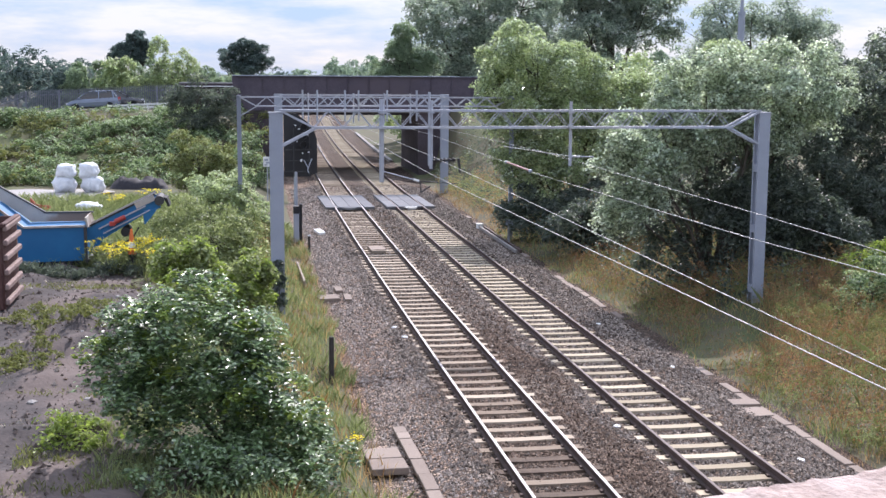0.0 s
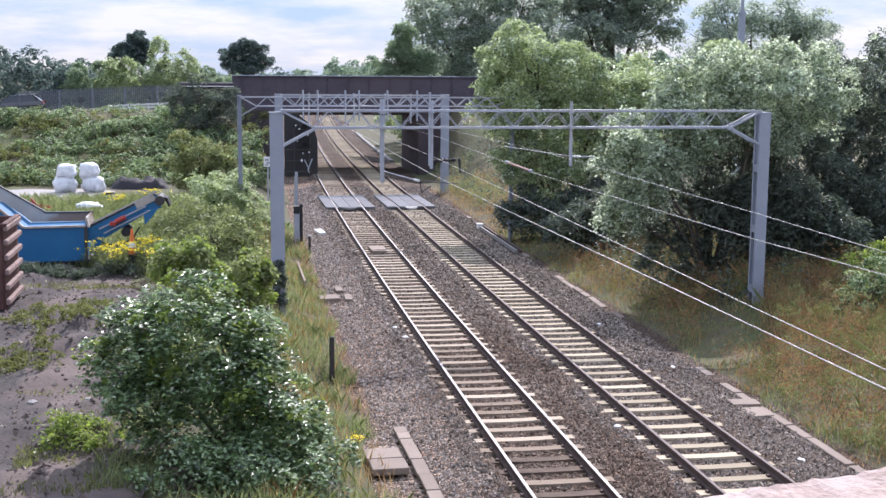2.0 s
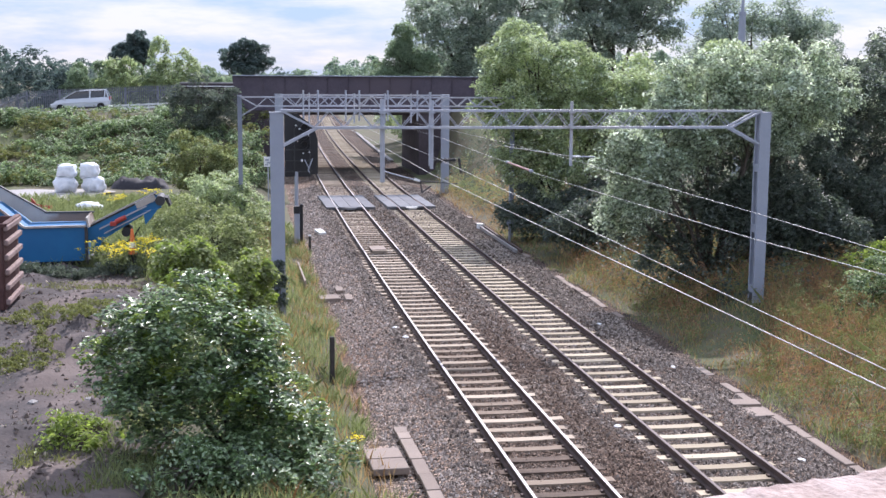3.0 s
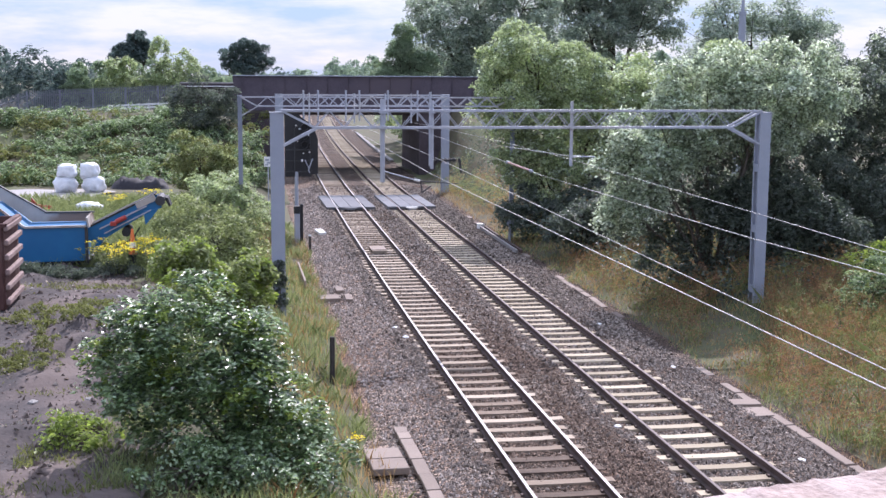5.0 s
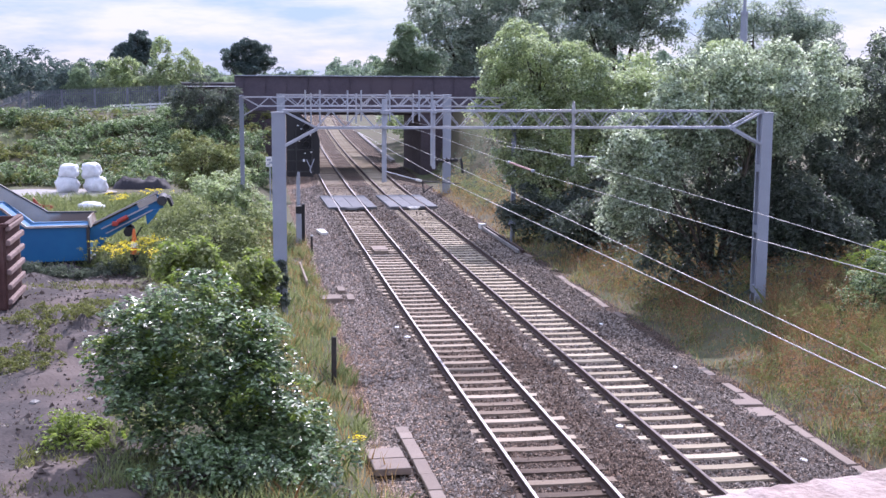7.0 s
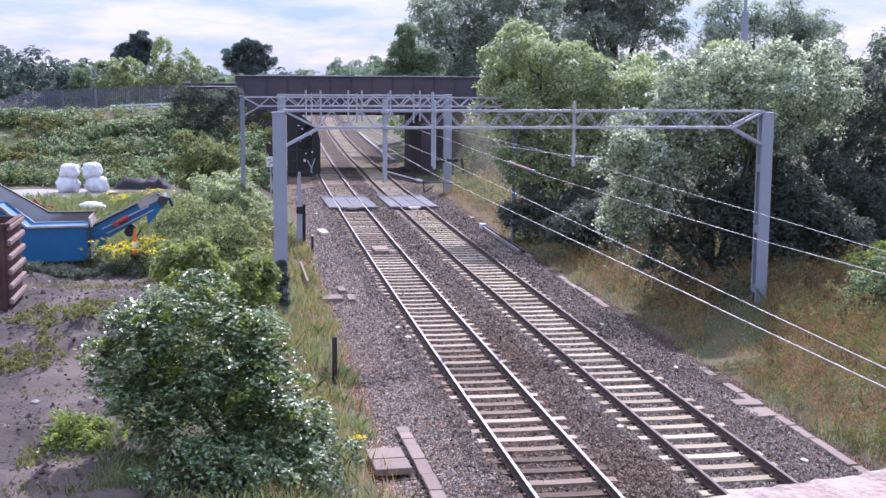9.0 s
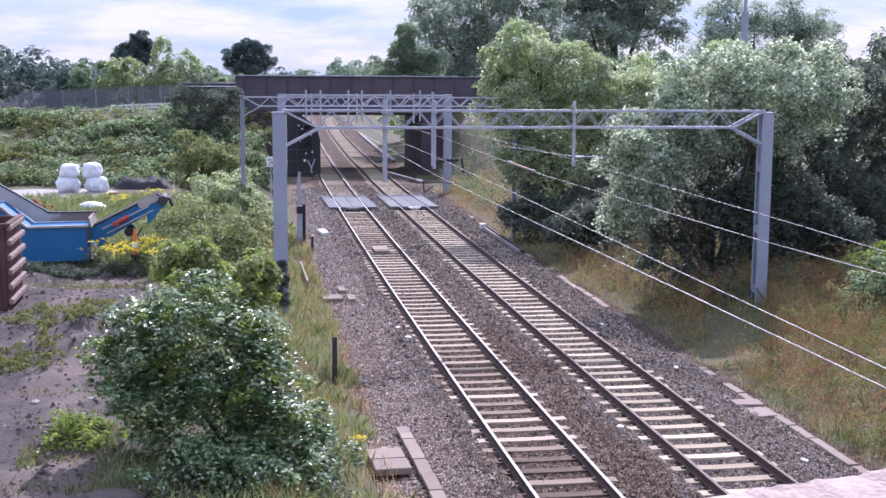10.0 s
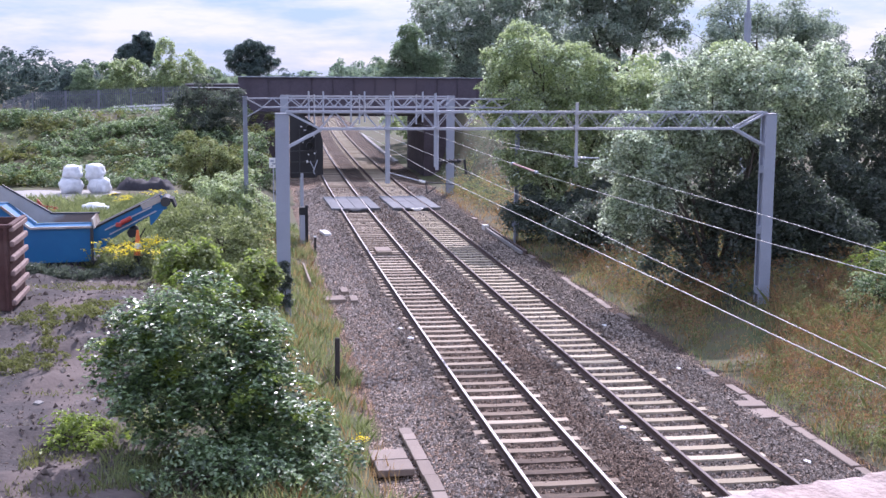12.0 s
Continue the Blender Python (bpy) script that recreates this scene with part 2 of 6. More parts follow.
M_CAR_BLUE = material("slate_blue_car_paint", (0.15, 0.18, 0.24), (0.18, 0.21, 0.27), 0.5, 0.22, 0.4, 0.0)
M_CAR_DARK = material("dark_grey_car_paint", (0.05, 0.052, 0.06), (0.07, 0.072, 0.08), 0.5, 0.22, 0.4, 0.0)
for _m in (M_CAR_SILVER, M_CAR_BLUE, M_CAR_DARK):
    _m.node_tree.nodes["Principled BSDF"].inputs["Coat Weight"].default_value = 1.0
    _m.node_tree.nodes["Principled BSDF"].inputs["Coat Roughness"].default_value = 0.08
M_CAR_GLASS = glass_material("tinted_car_glass", (0.015, 0.018, 0.022))
M_LENS = glass_material("lamp_lens", (0.6, 0.6, 0.62), 0.1)
M_REDLENS = glass_material("red_lamp_lens", (0.35, 0.02, 0.02), 0.15)

# the pale tone of the glossy bush paints sun glints on some leaves
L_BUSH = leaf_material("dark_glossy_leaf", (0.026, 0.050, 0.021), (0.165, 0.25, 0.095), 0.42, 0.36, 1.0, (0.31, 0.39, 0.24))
L_LIME = leaf_material("bright_young_leaf", (0.13, 0.18, 0.035), (0.29, 0.35, 0.085), 0.5, 0.45)
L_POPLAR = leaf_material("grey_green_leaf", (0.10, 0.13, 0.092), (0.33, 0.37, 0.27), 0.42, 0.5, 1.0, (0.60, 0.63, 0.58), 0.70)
L_WILLOW = leaf_material("willow_leaf", (0.14, 0.18, 0.088), (0.37, 0.42, 0.235), 0.5, 0.45, 0.9, (0.44, 0.48, 0.34))
# dark foliage, also deep enough to stand for shade below the trees
L_DARK_SHADE = leaf_material("dark_and_shaded_leaf", (0.042, 0.056, 0.047), (0.13, 0.155, 0.122), 0.48, 0.45, 0.8)
# aerial haze is mixed into this leaf colour, lifted and bluish
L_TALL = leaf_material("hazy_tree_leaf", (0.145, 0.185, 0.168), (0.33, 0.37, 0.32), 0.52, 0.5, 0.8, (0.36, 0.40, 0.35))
L_OLIVE = leaf_material("olive_shrub_leaf", (0.095, 0.118, 0.045), (0.235, 0.265, 0.118), 0.5, 0.45, 0.7, (0.32, 0.345, 0.18))
L_WEED = leaf_material("low_weed_leaf", (0.085, 0.095, 0.030), (0.22, 0.225, 0.085), 0.55, 0.4)
L_BRAMBLE = leaf_material("bramble_leaf", (0.040, 0.072, 0.030), (0.17, 0.235, 0.105), 0.5, 0.4, 0.8, (0.32, 0.385, 0.24))
# far foliage: base colours lifted to carry the haze of distance
L_FAR = leaf_material("distant_hazed_leaf", (0.072, 0.105, 0.108), (0.125, 0.168, 0.16), 0.6, 0.4)
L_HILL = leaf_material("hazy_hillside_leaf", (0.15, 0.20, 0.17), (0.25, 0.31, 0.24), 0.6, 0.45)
L_FAR_LIGHT = leaf_material("distant_pale_hazed_leaf", (0.15, 0.20, 0.135), (0.27, 0.33, 0.23), 0.6, 0.45)
L_GRASS = leaf_material("green_grass", (0.11, 0.135, 0.055), (0.27, 0.29, 0.145), 0.55, 0.45)
L_DRY = leaf_material("dry_grass", (0.21, 0.115, 0.052), (0.46, 0.31, 0.165), 0.6, 0.4)
L_RUSTY = leaf_material("rusty_dock", (0.17, 0.082, 0.042), (0.37, 0.205, 0.105), 0.6, 0.25)
L_YELLOW = leaf_material("yellow_flower", (0.70, 0.54, 0.01), (0.88, 0.74, 0.04), 0.6, 0.35)


# ---------------- mesh helpers ----------------
def mesh_object(name, bm, mat, parent=None, label="", smooth=False):
    me = bpy.data.meshes.new(name)
    if smooth:
        for f in bm.faces:
            f.smooth = True
    bm.to_mesh(me)
    bm.free()
    for m in (mat if isinstance(mat, (list, tuple)) else [mat]):
        me.materials.append(m)
    ob = new(name, me)
    if parent is not None:
        ob.parent = parent
    if label:
        ob["label"] = label
    return ob


def part(name, bm, mat, parent, label="", smooth=False):
    return mesh_object(name, bm, mat, parent, label, smooth)


def thing(name, label, category, at=(0, 0, 0), group="", kind=""):
    ob = new(name)
    ob.location = at
    ob.empty_display_size = 0.2
    return tagged(ob, label, category, group, kind)


def box(bm, c, s, turn=0.0, chamfer=0.0, tilt=0.0, axis="Z"):
    m = Matrix.Translation(c) @ Matrix.Rotation(turn, 4, axis) @ Matrix.Rotation(tilt, 4, "Y") @ Matrix.Diagonal((*s, 1))
    made = bmesh.ops.create_cube(bm, size=1.0, matrix=m)["verts"]
    if chamfer:
        edges = list({e for v in made for e in v.link_edges})
        bmesh.ops.bevel(bm, geom=edges, offset=chamfer, segments=1, affect="EDGES")
    return bm


def boxed(c, s, turn=0.0, chamfer=0.0, tilt=0.0):
    return box(bmesh.new(), c, s, turn, chamfer, tilt)


def tube(bm, a, b, r0, r1=None, sides=8, cap=True):
    a, b = Vector(a), Vector(b)
    r1 = r0 if r1 is None else r1
    q = (b - a).to_track_quat("Z", "Y").to_matrix()
    rings = []
    for p, r in ((a, r0), (b, r1)):
        rings.append([bm.verts.new(p + q @ Vector((r * math.cos(k * math.tau / sides), r * math.sin(k * math.tau / sides), 0))) for k in range(sides)])
    for k in range(sides):
        bm.faces.new((rings[0][k], rings[0][(k + 1) % sides], rings[1][(k + 1) % sides], rings[1][k]))
    if cap:
        bm.faces.new(rings[0][::-1])
        bm.faces.new(rings[1])
    return bm


def tubed(a, b, r0, r1=None, sides=10):
    return tube(bmesh.new(), a, b, r0, r1, sides)


def bar(bm, a, b, w, h):
    """A rectangular bar from a to b, w across and h high."""
    a, b = Vector(a), Vector(b)
    d = (b - a).normalized()
    side = d.cross(Vector((0, 0, 1)))
    side = side.normalized() if side.length > 0.01 else Vector((1, 0, 0))
    up = side.cross(d).normalized()
    ends = [[bm.verts.new(p + side * (w / 2 * i) + up * (h / 2 * j)) for i, j in ((-1, -1), (1, -1), (1, 1), (-1, 1))] for p in (a, b)]
    for k in range(4):
        bm.faces.new((ends[0][k], ends[0][(k + 1) % 4], ends[1][(k + 1) % 4], ends[1][k]))
    bm.faces.new(ends[0][::-1])
    bm.faces.new(ends[1])
    return bm


def prism(bm, outline, y0, y1):
    """An outline in x, z carried from y0 to y1."""
    near = [bm.verts.new((x, y0, z)) for x, z in outline]
    far = [bm.verts.new((x, y1, z)) for x, z in outline]
    n = len(outline)
    for k in range(n):
        bm.faces.new((near[k], near[(k + 1) % n], far[(k + 1) % n], far[k]))
    bm.faces.new(near[::-1])
    bm.faces.new(far)
    bmesh.ops.recalc_face_normals(bm, faces=bm.faces)
    return bm


def lathe(profile, sides=16):
    """profile: (r, z) from bottom to top."""
    bm = bmesh.new()
    rings = [[bm.verts.new((r * math.cos(k * math.tau / sides), r * math.sin(k * math.tau / sides), z)) for k in range(sides)] for r, z in profile]
    for a, b in zip(rings, rings[1:]):
        for k in range(sides):
            bm.faces.new((a[k], a[(k + 1) % sides], b[(k + 1) % sides], b[k]))
    bm.faces.new(rings[0][::-1])
    bm.faces.new(rings[-1])
    return bm


def arrays_object(name, verts, faces, mat, parent=None, label="", smooth=False):
    me = bpy.data.meshes.new(name)
    me.from_pydata(verts.reshape(-1, 3).tolist(), [], faces.tolist())
    me.materials.append(mat)
    if smooth:
        me.polygons.foreach_set("use_smooth", [True] * len(me.polygons))
    ob = new(name, me)
    if parent is not None:
        ob.parent = parent
    if label:
        ob["label"] = label
    return ob


def sheet(name, xs, ys, height, mat, smooth=True):
    """A ground sheet over the grid xs, ys; xs may be a function of y."""
    v = []
    for y in ys:
        row = xs(y) if callable(xs) else xs
        v.extend((x, y, height(x, y)) for x in row)
    n = len(xs(ys[0]) if callable(xs) else xs)
    f = [(j * n + i, j * n + i + 1, (j + 1) * n + i + 1, (j + 1) * n + i) for j in range(len(ys) - 1) for i in range(n - 1)]
    return arrays_object(name, np.array(v), np.array(f), mat, smooth=smooth)


# ---------------- the lie of the land ----------------
BEND = 0.00033          # the line curves gently to one side
TRACK = (5.975, 9.411)  # centres of the two tracks


def drift(y):
    return BEND * y * y / 2 if y < 260 else BEND * 260 * 260 / 2 + BEND * 260 * (y - 260)


def ease(a, b, v):
    t = min(1.0, max(0.0, (v - a) / (b - a)))
    return t * t * (3 - 2 * t)


ROAD_Z = 4.70


def road_z(x):
    """The road falls gently away from the bridge on one side."""
    return ROAD_Z + max(-2.6, 0.048 * min(0.0, x + 3.4))


def land(x, y):
    u = x - drift(y)
    left = 0.62 * (1 - ease(0.2, 2.9, u)) if u < 6 else 0.0
    right = 0.75 * ease(12.7, 19.0, u) + 1.2 * ease(19, 40, u) if u > 6 else 0.0
    z = -0.42 + (left * 1.68 if u < 6 else right)
    bank = ease(77.5, 94.5, y) * (1 - ease(107, 122, y))
    side = (1 - ease(-1.2, 1.3, u)) if u < 6 else ease(14.3, 16.0, u)
    z += (road_z(x) - 0.05 - z) * bank * side
    z += (0.10 if u < 6 else 0.24) * noise.noise((x * 0.5, y * 0.5, 3.0)) * (1 if u < 2.4 else 0.15 if u < 12.6 else 0.15 + 0.85 * ease(12.6, 14.5, u))
    far = ease(150, 420, math.hypot(x, y - 20))
    return z * (1 - far) + 0.2 * far


def steps(*spans):
    out = []
    for a, b, s in spans:
        out.extend(np.arange(a, b, s).tolist())
    return out + [spans[-1][1]]


ground = sheet("ground", steps((-2500, -200, 230), (-200, -26, 12), (-26, 30, 0.7), (30, 60, 3), (60, 200, 14), (200, 2500, 230)),
               steps((-300, -20, 20), (-20, 16, 2), (16, 124, 0.8), (124, 260, 6), (260, 3000, 228)), land, M_SOIL)
tagged(ground, "rough grassy earth banks beside the railway", "ground", kind="structure")


def bed(x, y):
    u = x - drift(y)
    z = -0.222
    if u < 4.9:
        z -= 0.16 * ease(4.9, 3.2, u) if u > 3.2 else 0.16
    if u > 10.9:
        z -= 0.17 * ease(10.9, 12.3, u)
    z += 0.012 * noise.noise((x * 2.3, y * 2.3, 0.0)) + 0.018 * noise.noise((x * 0.6, y * 0.6, 5.0))
    for c in TRACK:
        z += 0.06 * ease(0.98, 1.12, abs(u - c)) * ease(1.9, 1.4, abs(u - c))
    z += 0.05 * ease(5.15, 4.95, u) * ease(4.2, 4.6, u) * ease(-0.25, 0.05, noise.noise((1.0, y * 0.22, 9.0)))
    return z


ballast = sheet("ballast", lambda y: [drift(y) + u for u in np.arange(4.50, 12.80, 0.2)], steps((-20, 14, 2), (14, 62, 0.3), (62, 110, 0.8), (110, 420, 5)), bed, M_BALLAST)
cess = sheet("cess_path", lambda y: [drift(y) + u for u in np.arange(2.55, 4.60, 0.15)], steps((-20, 14, 2), (14, 62, 0.3), (62, 110, 0.8), (110, 420, 5)), lambda x, y: bed(x, y) - 0.004 * ease(4.3, 4.55, x - drift(y)), M_CESS)
tagged(cess, "paler dusty stone path beside the ballast", "path", kind="structure")
tagged(ballast, "grey-brown stone ballast bed under both tracks", "ballast", kind="structure")


def yard_z(x, y):
    lumps = 0.30 * noise.noise((x * 0.55, y * 0.75, 8.0)) + 0.12 * noise.noise((x * 1.3, y * 1.3, 4.0)) + 0.05 * noise.noise((x * 2.1, y * 2.1, 2.0))
    return land(x, y) + 0.05 + (0.35 * ease(29, 33, y) * ease(41, 37, y) * max(0.0, noise.noise((x * 0.5, y * 0.35, 1.0)))) + max(lumps, -0.03) + 0.55 * math.exp(-((x + 3.6) / 1.1) ** 2 - ((y - 31.5) / 3.5) ** 2) * (1 + 0.8 * noise.noise((x * 1.7, y * 1.7, 6.0)))


yard = sheet("yard", lambda y: [x for x in np.linspace(-24, -1.6 - 0.5 * math.sin(y * 0.5) - (1.0 if y > 38 else 0), 60)], steps((12, 44, 0.3), (44, 52, 0.8)), yard_z, M_YARD)
tagged(yard, "dark dusty dirt yard with pale tracks", "yard", kind="structure")
slab = sheet("concrete_apron", lambda y: np.linspace(-24, -6.6 + 0.5 * math.sin(y * 1.7), 30).tolist(), steps((66.5, 72.6, 0.5)), lambda x, y: land(x, y) + 0.11, M_CONCRETE)
tagged(slab, "weathered concrete apron in the yard", "paving", kind="structure")

road = sheet("road", [-400, -200, -100, -60, -57.5, -30, -15, -3.4, 0, 14, 17, 30, 60, 120, 400], steps((96.8, 103.9, 0.71)), lambda x, y: road_z(x), M_ASPHALT, smooth=False)
tagged(road, "grey asphalt road over the bridge", "road", kind="structure")


# ---------------- vegetation helpers ----------------
def leaves(name, cloud, size, mat, parent, seed, lift=0.5, label="", wide=0.62, ruffle=0.55):
    """One folded blade at each place of a cloud (places, ways out), facing outward and up with some disorder."""
    g = np.random.default_rng(seed)
    centres, way = cloud if isinstance(cloud, tuple) else (cloud, None)
    n = len(centres)
    nor = g.normal(size=(n, 3)) * ruffle
    if way is not None:
        nor += way * 0.75
    nor[:, 2] += lift * 1.3
    nor /= np.linalg.norm(nor, axis=1)[:, None]
    a = np.cross(nor, g.normal(size=(n, 3)))
    a /= np.linalg.norm(a, axis=1)[:, None] + 1e-9
    b = np.cross(nor, a)
    s = (size * g.uniform(0.6, 1.25, n))[:, None]
    mid = centres + a * s * 0.05
    v = np.stack([centres - a * s * 0.5, mid + b * s * wide * 0.5 + nor * s * 0.10, centres + a * s * 0.5 - nor * s * 0.1, mid - b * s * wide * 0.5 + nor * s * 0.10], 1)
    f = np.arange(n * 4).reshape(n, 4)
    return arrays_object(name, v, f, mat, parent, label)


def sprays(lobes, each, share, seed):
    """Break every lobe into smaller billows on its skin."""
    g = np.random.default_rng(seed)
    out = []
    for x, y, z, rx, ry, rz in lobes:
        out.append((x, y, z, rx * 0.66, ry * 0.66, rz * 0.66))
        for _ in range(each):
            d = g.normal(size=3)
            d /= np.linalg.norm(d)
            d[2] = d[2] * 0.8 + 0.15
            k = share * g.uniform(0.65, 1.25)
            f = g.uniform(0.72, 1.0)
            out.append((x + d[0] * rx * f, y + d[1] * ry * f, z + d[2] * rz * f, rx * k, ry * k, rz * k * 0.8))
    return out


def crown(lobes, count, per, spread, seed, hollow=0.6, each=9, share=0.34, bough=2.6):
    """Leaf places on drooping boughs near the skins of billows, and the way each bough faces."""
    g = np.random.default_rng(seed)
    lobes = np.array(sprays(lobes, each, share, seed) if each else lobes, float)
    w = lobes[:, 3] * lobes[:, 5] + lobes[:, 4] * lobes[:, 5] + lobes[:, 3] * lobes[:, 4]
    total, per = count * per, int(per * bough)
    count = total // per
    pick = g.choice(len(lobes), count, p=w / w.sum())
    d = g.normal(size=(count, 3))
    d /= np.linalg.norm(d, axis=1)[:, None]
    d[:, 2] = np.where(g.random(count) < 0.45, np.abs(d[:, 2]), d[:, 2])
    r = hollow + (1.05 - hollow) * g.random(count) ** 0.6
    c = lobes[pick, :3] + d * r[:, None] * lobes[pick, 3:]
    keep = np.ones(count, bool)
    for k in range(len(lobes)):
        inside = (((c - lobes[k, :3]) / lobes[k, 3:]) ** 2).sum(1) < 0.36
        keep &= ~(inside & (pick != k))
    c, d = c[keep], d[keep]
    n = len(c)
    # each bough is a drooping disc that faces up and outward
    axis = d * 0.75 + g.normal(size=(n, 3)) * 0.28 + np.array((0, 0, 0.62))
    axis /= np.linalg.norm(axis, axis=1)[:, None]
    one = np.cross(axis, g.normal(size=(n, 3)))
    one /= np.linalg.norm(one, axis=1)[:, None] + 1e-9
    two = np.cross(axis, one)
    size = (spread * math.sqrt(bough) * 1.35 * g.uniform(0.6, 1.35, n))[:, None, None]
    rad = np.sqrt(g.random((n, per)))[:, :, None]
    turn = g.uniform(0, math.tau, (n, per))[:, :, None]
    drop = -0.45 * rad ** 2 + g.normal(size=(n, per, 1)) * 0.13
    out = c[:, None] + size * (one[:, None] * rad * np.cos(turn) + two[:, None] * rad * np.sin(turn) * 0.8 + axis[:, None] * drop)
    way = axis[:, None] + (out - c[:, None]) / size * 0.5
    return out.reshape(-1, 3), way.reshape(-1, 3)


def limbs(base, lobes, r, seed):
    g = random.Random(seed)
    bm = bmesh.new()
    foot = Vector(base)
    foot.z -= 0.15
    for lobe in lobes:
        tip = Vector(lobe[:3]) + Vector((0, 0, lobe[5] * 0.35))
        fork = foot.lerp(tip, 0.45) + Vector((g.uniform(-.2, .2), g.uniform(-.2, .2), 0.2))
        tube(bm, foot, fork, r, r * 0.6, 7, False)
        tube(bm, fork, tip, r * 0.6, r * 0.12, 6, False)
        for _ in range(5):
            end = Vector(lobe[:3]) + Vector((g.uniform(-1, 1) * lobe[3], g.uniform(-1, 1) * lobe[4], g.uniform(-.5, .9) * lobe[5])) * 0.75
            start = fork.lerp(tip, g.uniform(0.1, 0.8))
            tube(bm, start, end, r * 0.3, r * 0.05, 5, False)
    return bm


SWAY = []


def plant(name, label, category, at, lobes, mat, count, per, spread, size, seed, r=0.1, stems=1, second=None, hollow=0.6, lift=0.5, group="", sway=0.0, each=9, share=0.34, core=0, ruffle=0.55):
    """A tree or shrub with a woody frame and a crown; lobes are offsets from the foot at."""
    t = thing(name, label, category, at, group)
    g = random.Random(seed)
    if stems == 1:
        part("trunk", limbs((0, 0, 0), lobes, r, seed), M_BARK, t)
    else:
        for k in range(stems):
            part("stem", limbs((g.uniform(-.3, .3), g.uniform(-.3, .3), 0), g.sample(list(lobes), min(len(lobes), 2)), r, seed + k), M_BARK, t)
    bough = 1.5 if at[1] > 100 else 2.6
    c = crown(lobes, count, per, spread, seed, hollow, each, share, bough)
    if core:
        c1, d1 = crown(lobes, core, per, spread * 1.5, seed + 3, 0.05, 0)
        c = np.concatenate([c[0], c1]), np.concatenate([c[1], d1])
    made = [tagged(leaves("crown", c, size, mat, t, seed + 1, lift, ruffle=ruffle), kind="stuff")]
    # second leaf colour: young growth, and on the alder painted sunlight
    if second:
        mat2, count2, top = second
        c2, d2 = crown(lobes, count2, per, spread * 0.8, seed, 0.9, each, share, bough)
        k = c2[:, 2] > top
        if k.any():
            made.append(tagged(leaves("young_and_sunlit_foliage", (c2[k] + d2[k] * 0.04, d2[k]), size * 1.05, mat2, t, seed + 7, lift, "paler leaves for young growth and painted sunlight"), kind="stuff"))
    if sway:
        SWAY.extend((m, sway, seed * 0.7) for m in made)
    return t


def blades(name, pts, heights, width, mat, seed, lean=0.35, label="", category="grass"):
    """Grass as many thin bent blades, one object of stuff."""
    g = np.random.default_rng(seed)
    n = len(pts)
    ang = g.uniform(0, math.tau, n)
    side = np.stack([np.cos(ang), np.sin(ang), np.zeros(n)], 1)
    bend = g.normal(size=(n, 3)) * lean
    bend = np.clip(bend, -0.75, 0.75)
    bend[:, 2] = 0
    h = heights[:, None]
    w = (width * g.uniform(0.6, 1.4, n))[:, None]
    up = np.array((0, 0, 1.0))
    midp = pts + up * h * 0.55 + bend * h * 0.3
    v = np.stack([pts - side * w * 0.5, pts + side * w * 0.5, midp + side * w * 0.4, pts + up * h + bend * h, midp - side * w * 0.4], 1)
    f = (np.arange(n) * 5)[:, None] + np.arange(5)[None]
    ob = arrays_object(name, v, f, mat)
    return tagged(ob, label, category, kind="stuff")


def scatter(n, seed, x0, x1, y0, y1, test=None, follow=True, lumpy=0.0):
    """Random points on the land, x counted from the drifting line."""
    g = np.random.default_rng(seed)
    out = []
    while len(out) < n:
        y, u = g.uniform(y0, y1), g.uniform(x0, x1)
        x = u + (drift(y) if follow else 0)
        if lumpy and noise.noise((x * 0.9, y * 0.9, seed)) < g.uniform(-0.5, 0.5) * lumpy:
            continue
        if test and not test(x, y, u):
            continue
        out.append((x, y, land(x, y)))
    return np.array(out)


# ---------------- tracks ----------------
RAIL_SECTION = [(-0.070, -0.159), (0.070, -0.159), (0.070, -0.148), (0.012, -0.128), (0.010, -0.045), (0.035, -0.034), (0.035, -0.006),
                (0.028, 0.0), (-0.028, 0.0), (-0.035, -0.006), (-0.035, -0.034), (-0.010, -0.045), (-0.012, -0.128), (-0.070, -0.148)]


def rail_mesh(u0, parent, top):
    ys = steps((-20, 120, 4), (120, 420, 10))
    bm = bmesh.new()
    rings = [[bm.verts.new((u0 + drift(y) + a, y, b)) for a, b in RAIL_SECTION] for y in ys]
    n = len(RAIL_SECTION)
    for p, q in zip(rings, rings[1:]):
        for k in range(n):
            f = bm.faces.new((p[k], p[(k + 1) % n], q[(k + 1) % n], q[k]))
            f.material_index = 1 if k in (6, 7, 8) else 0
    bmesh.ops.recalc_face_normals(bm, faces=bm.faces)
    return part("rail", bm, [M_RUST, top], parent)


def sleeper_mesh(mat, name):
    bm = bmesh.new()
    rings = []
    for x, top, w in ((-1.25, -0.02, 0.115), (-1.22, 0.0, 0.125), (-0.5, 0.0, 0.13), (-0.3, -0.006, 0.125), (0.3, -0.006, 0.125), (0.5, 0.0, 0.13), (1.22, 0.0, 0.125), (1.25, -0.02, 0.115)):
        rings.append([bm.verts.new((x, a, b)) for a, b in ((-w - 0.015, -0.18), (-w, top), (w, top), (w + 0.015, -0.18))])
    for p, q in zip(rings, rings[1:]):
        for k in range(3):
            bm.faces.new((p[k], p[k + 1], q[k + 1], q[k]))
    bm.faces.new(rings[0])
    bm.faces.new(rings[-1][::-1])
    bmesh.ops.recalc_face_normals(bm, faces=bm.faces)
    me = bpy.data.meshes.new(name)
    bm.to_mesh(me)
    bm.free()
    me.materials.append(mat)
    return me


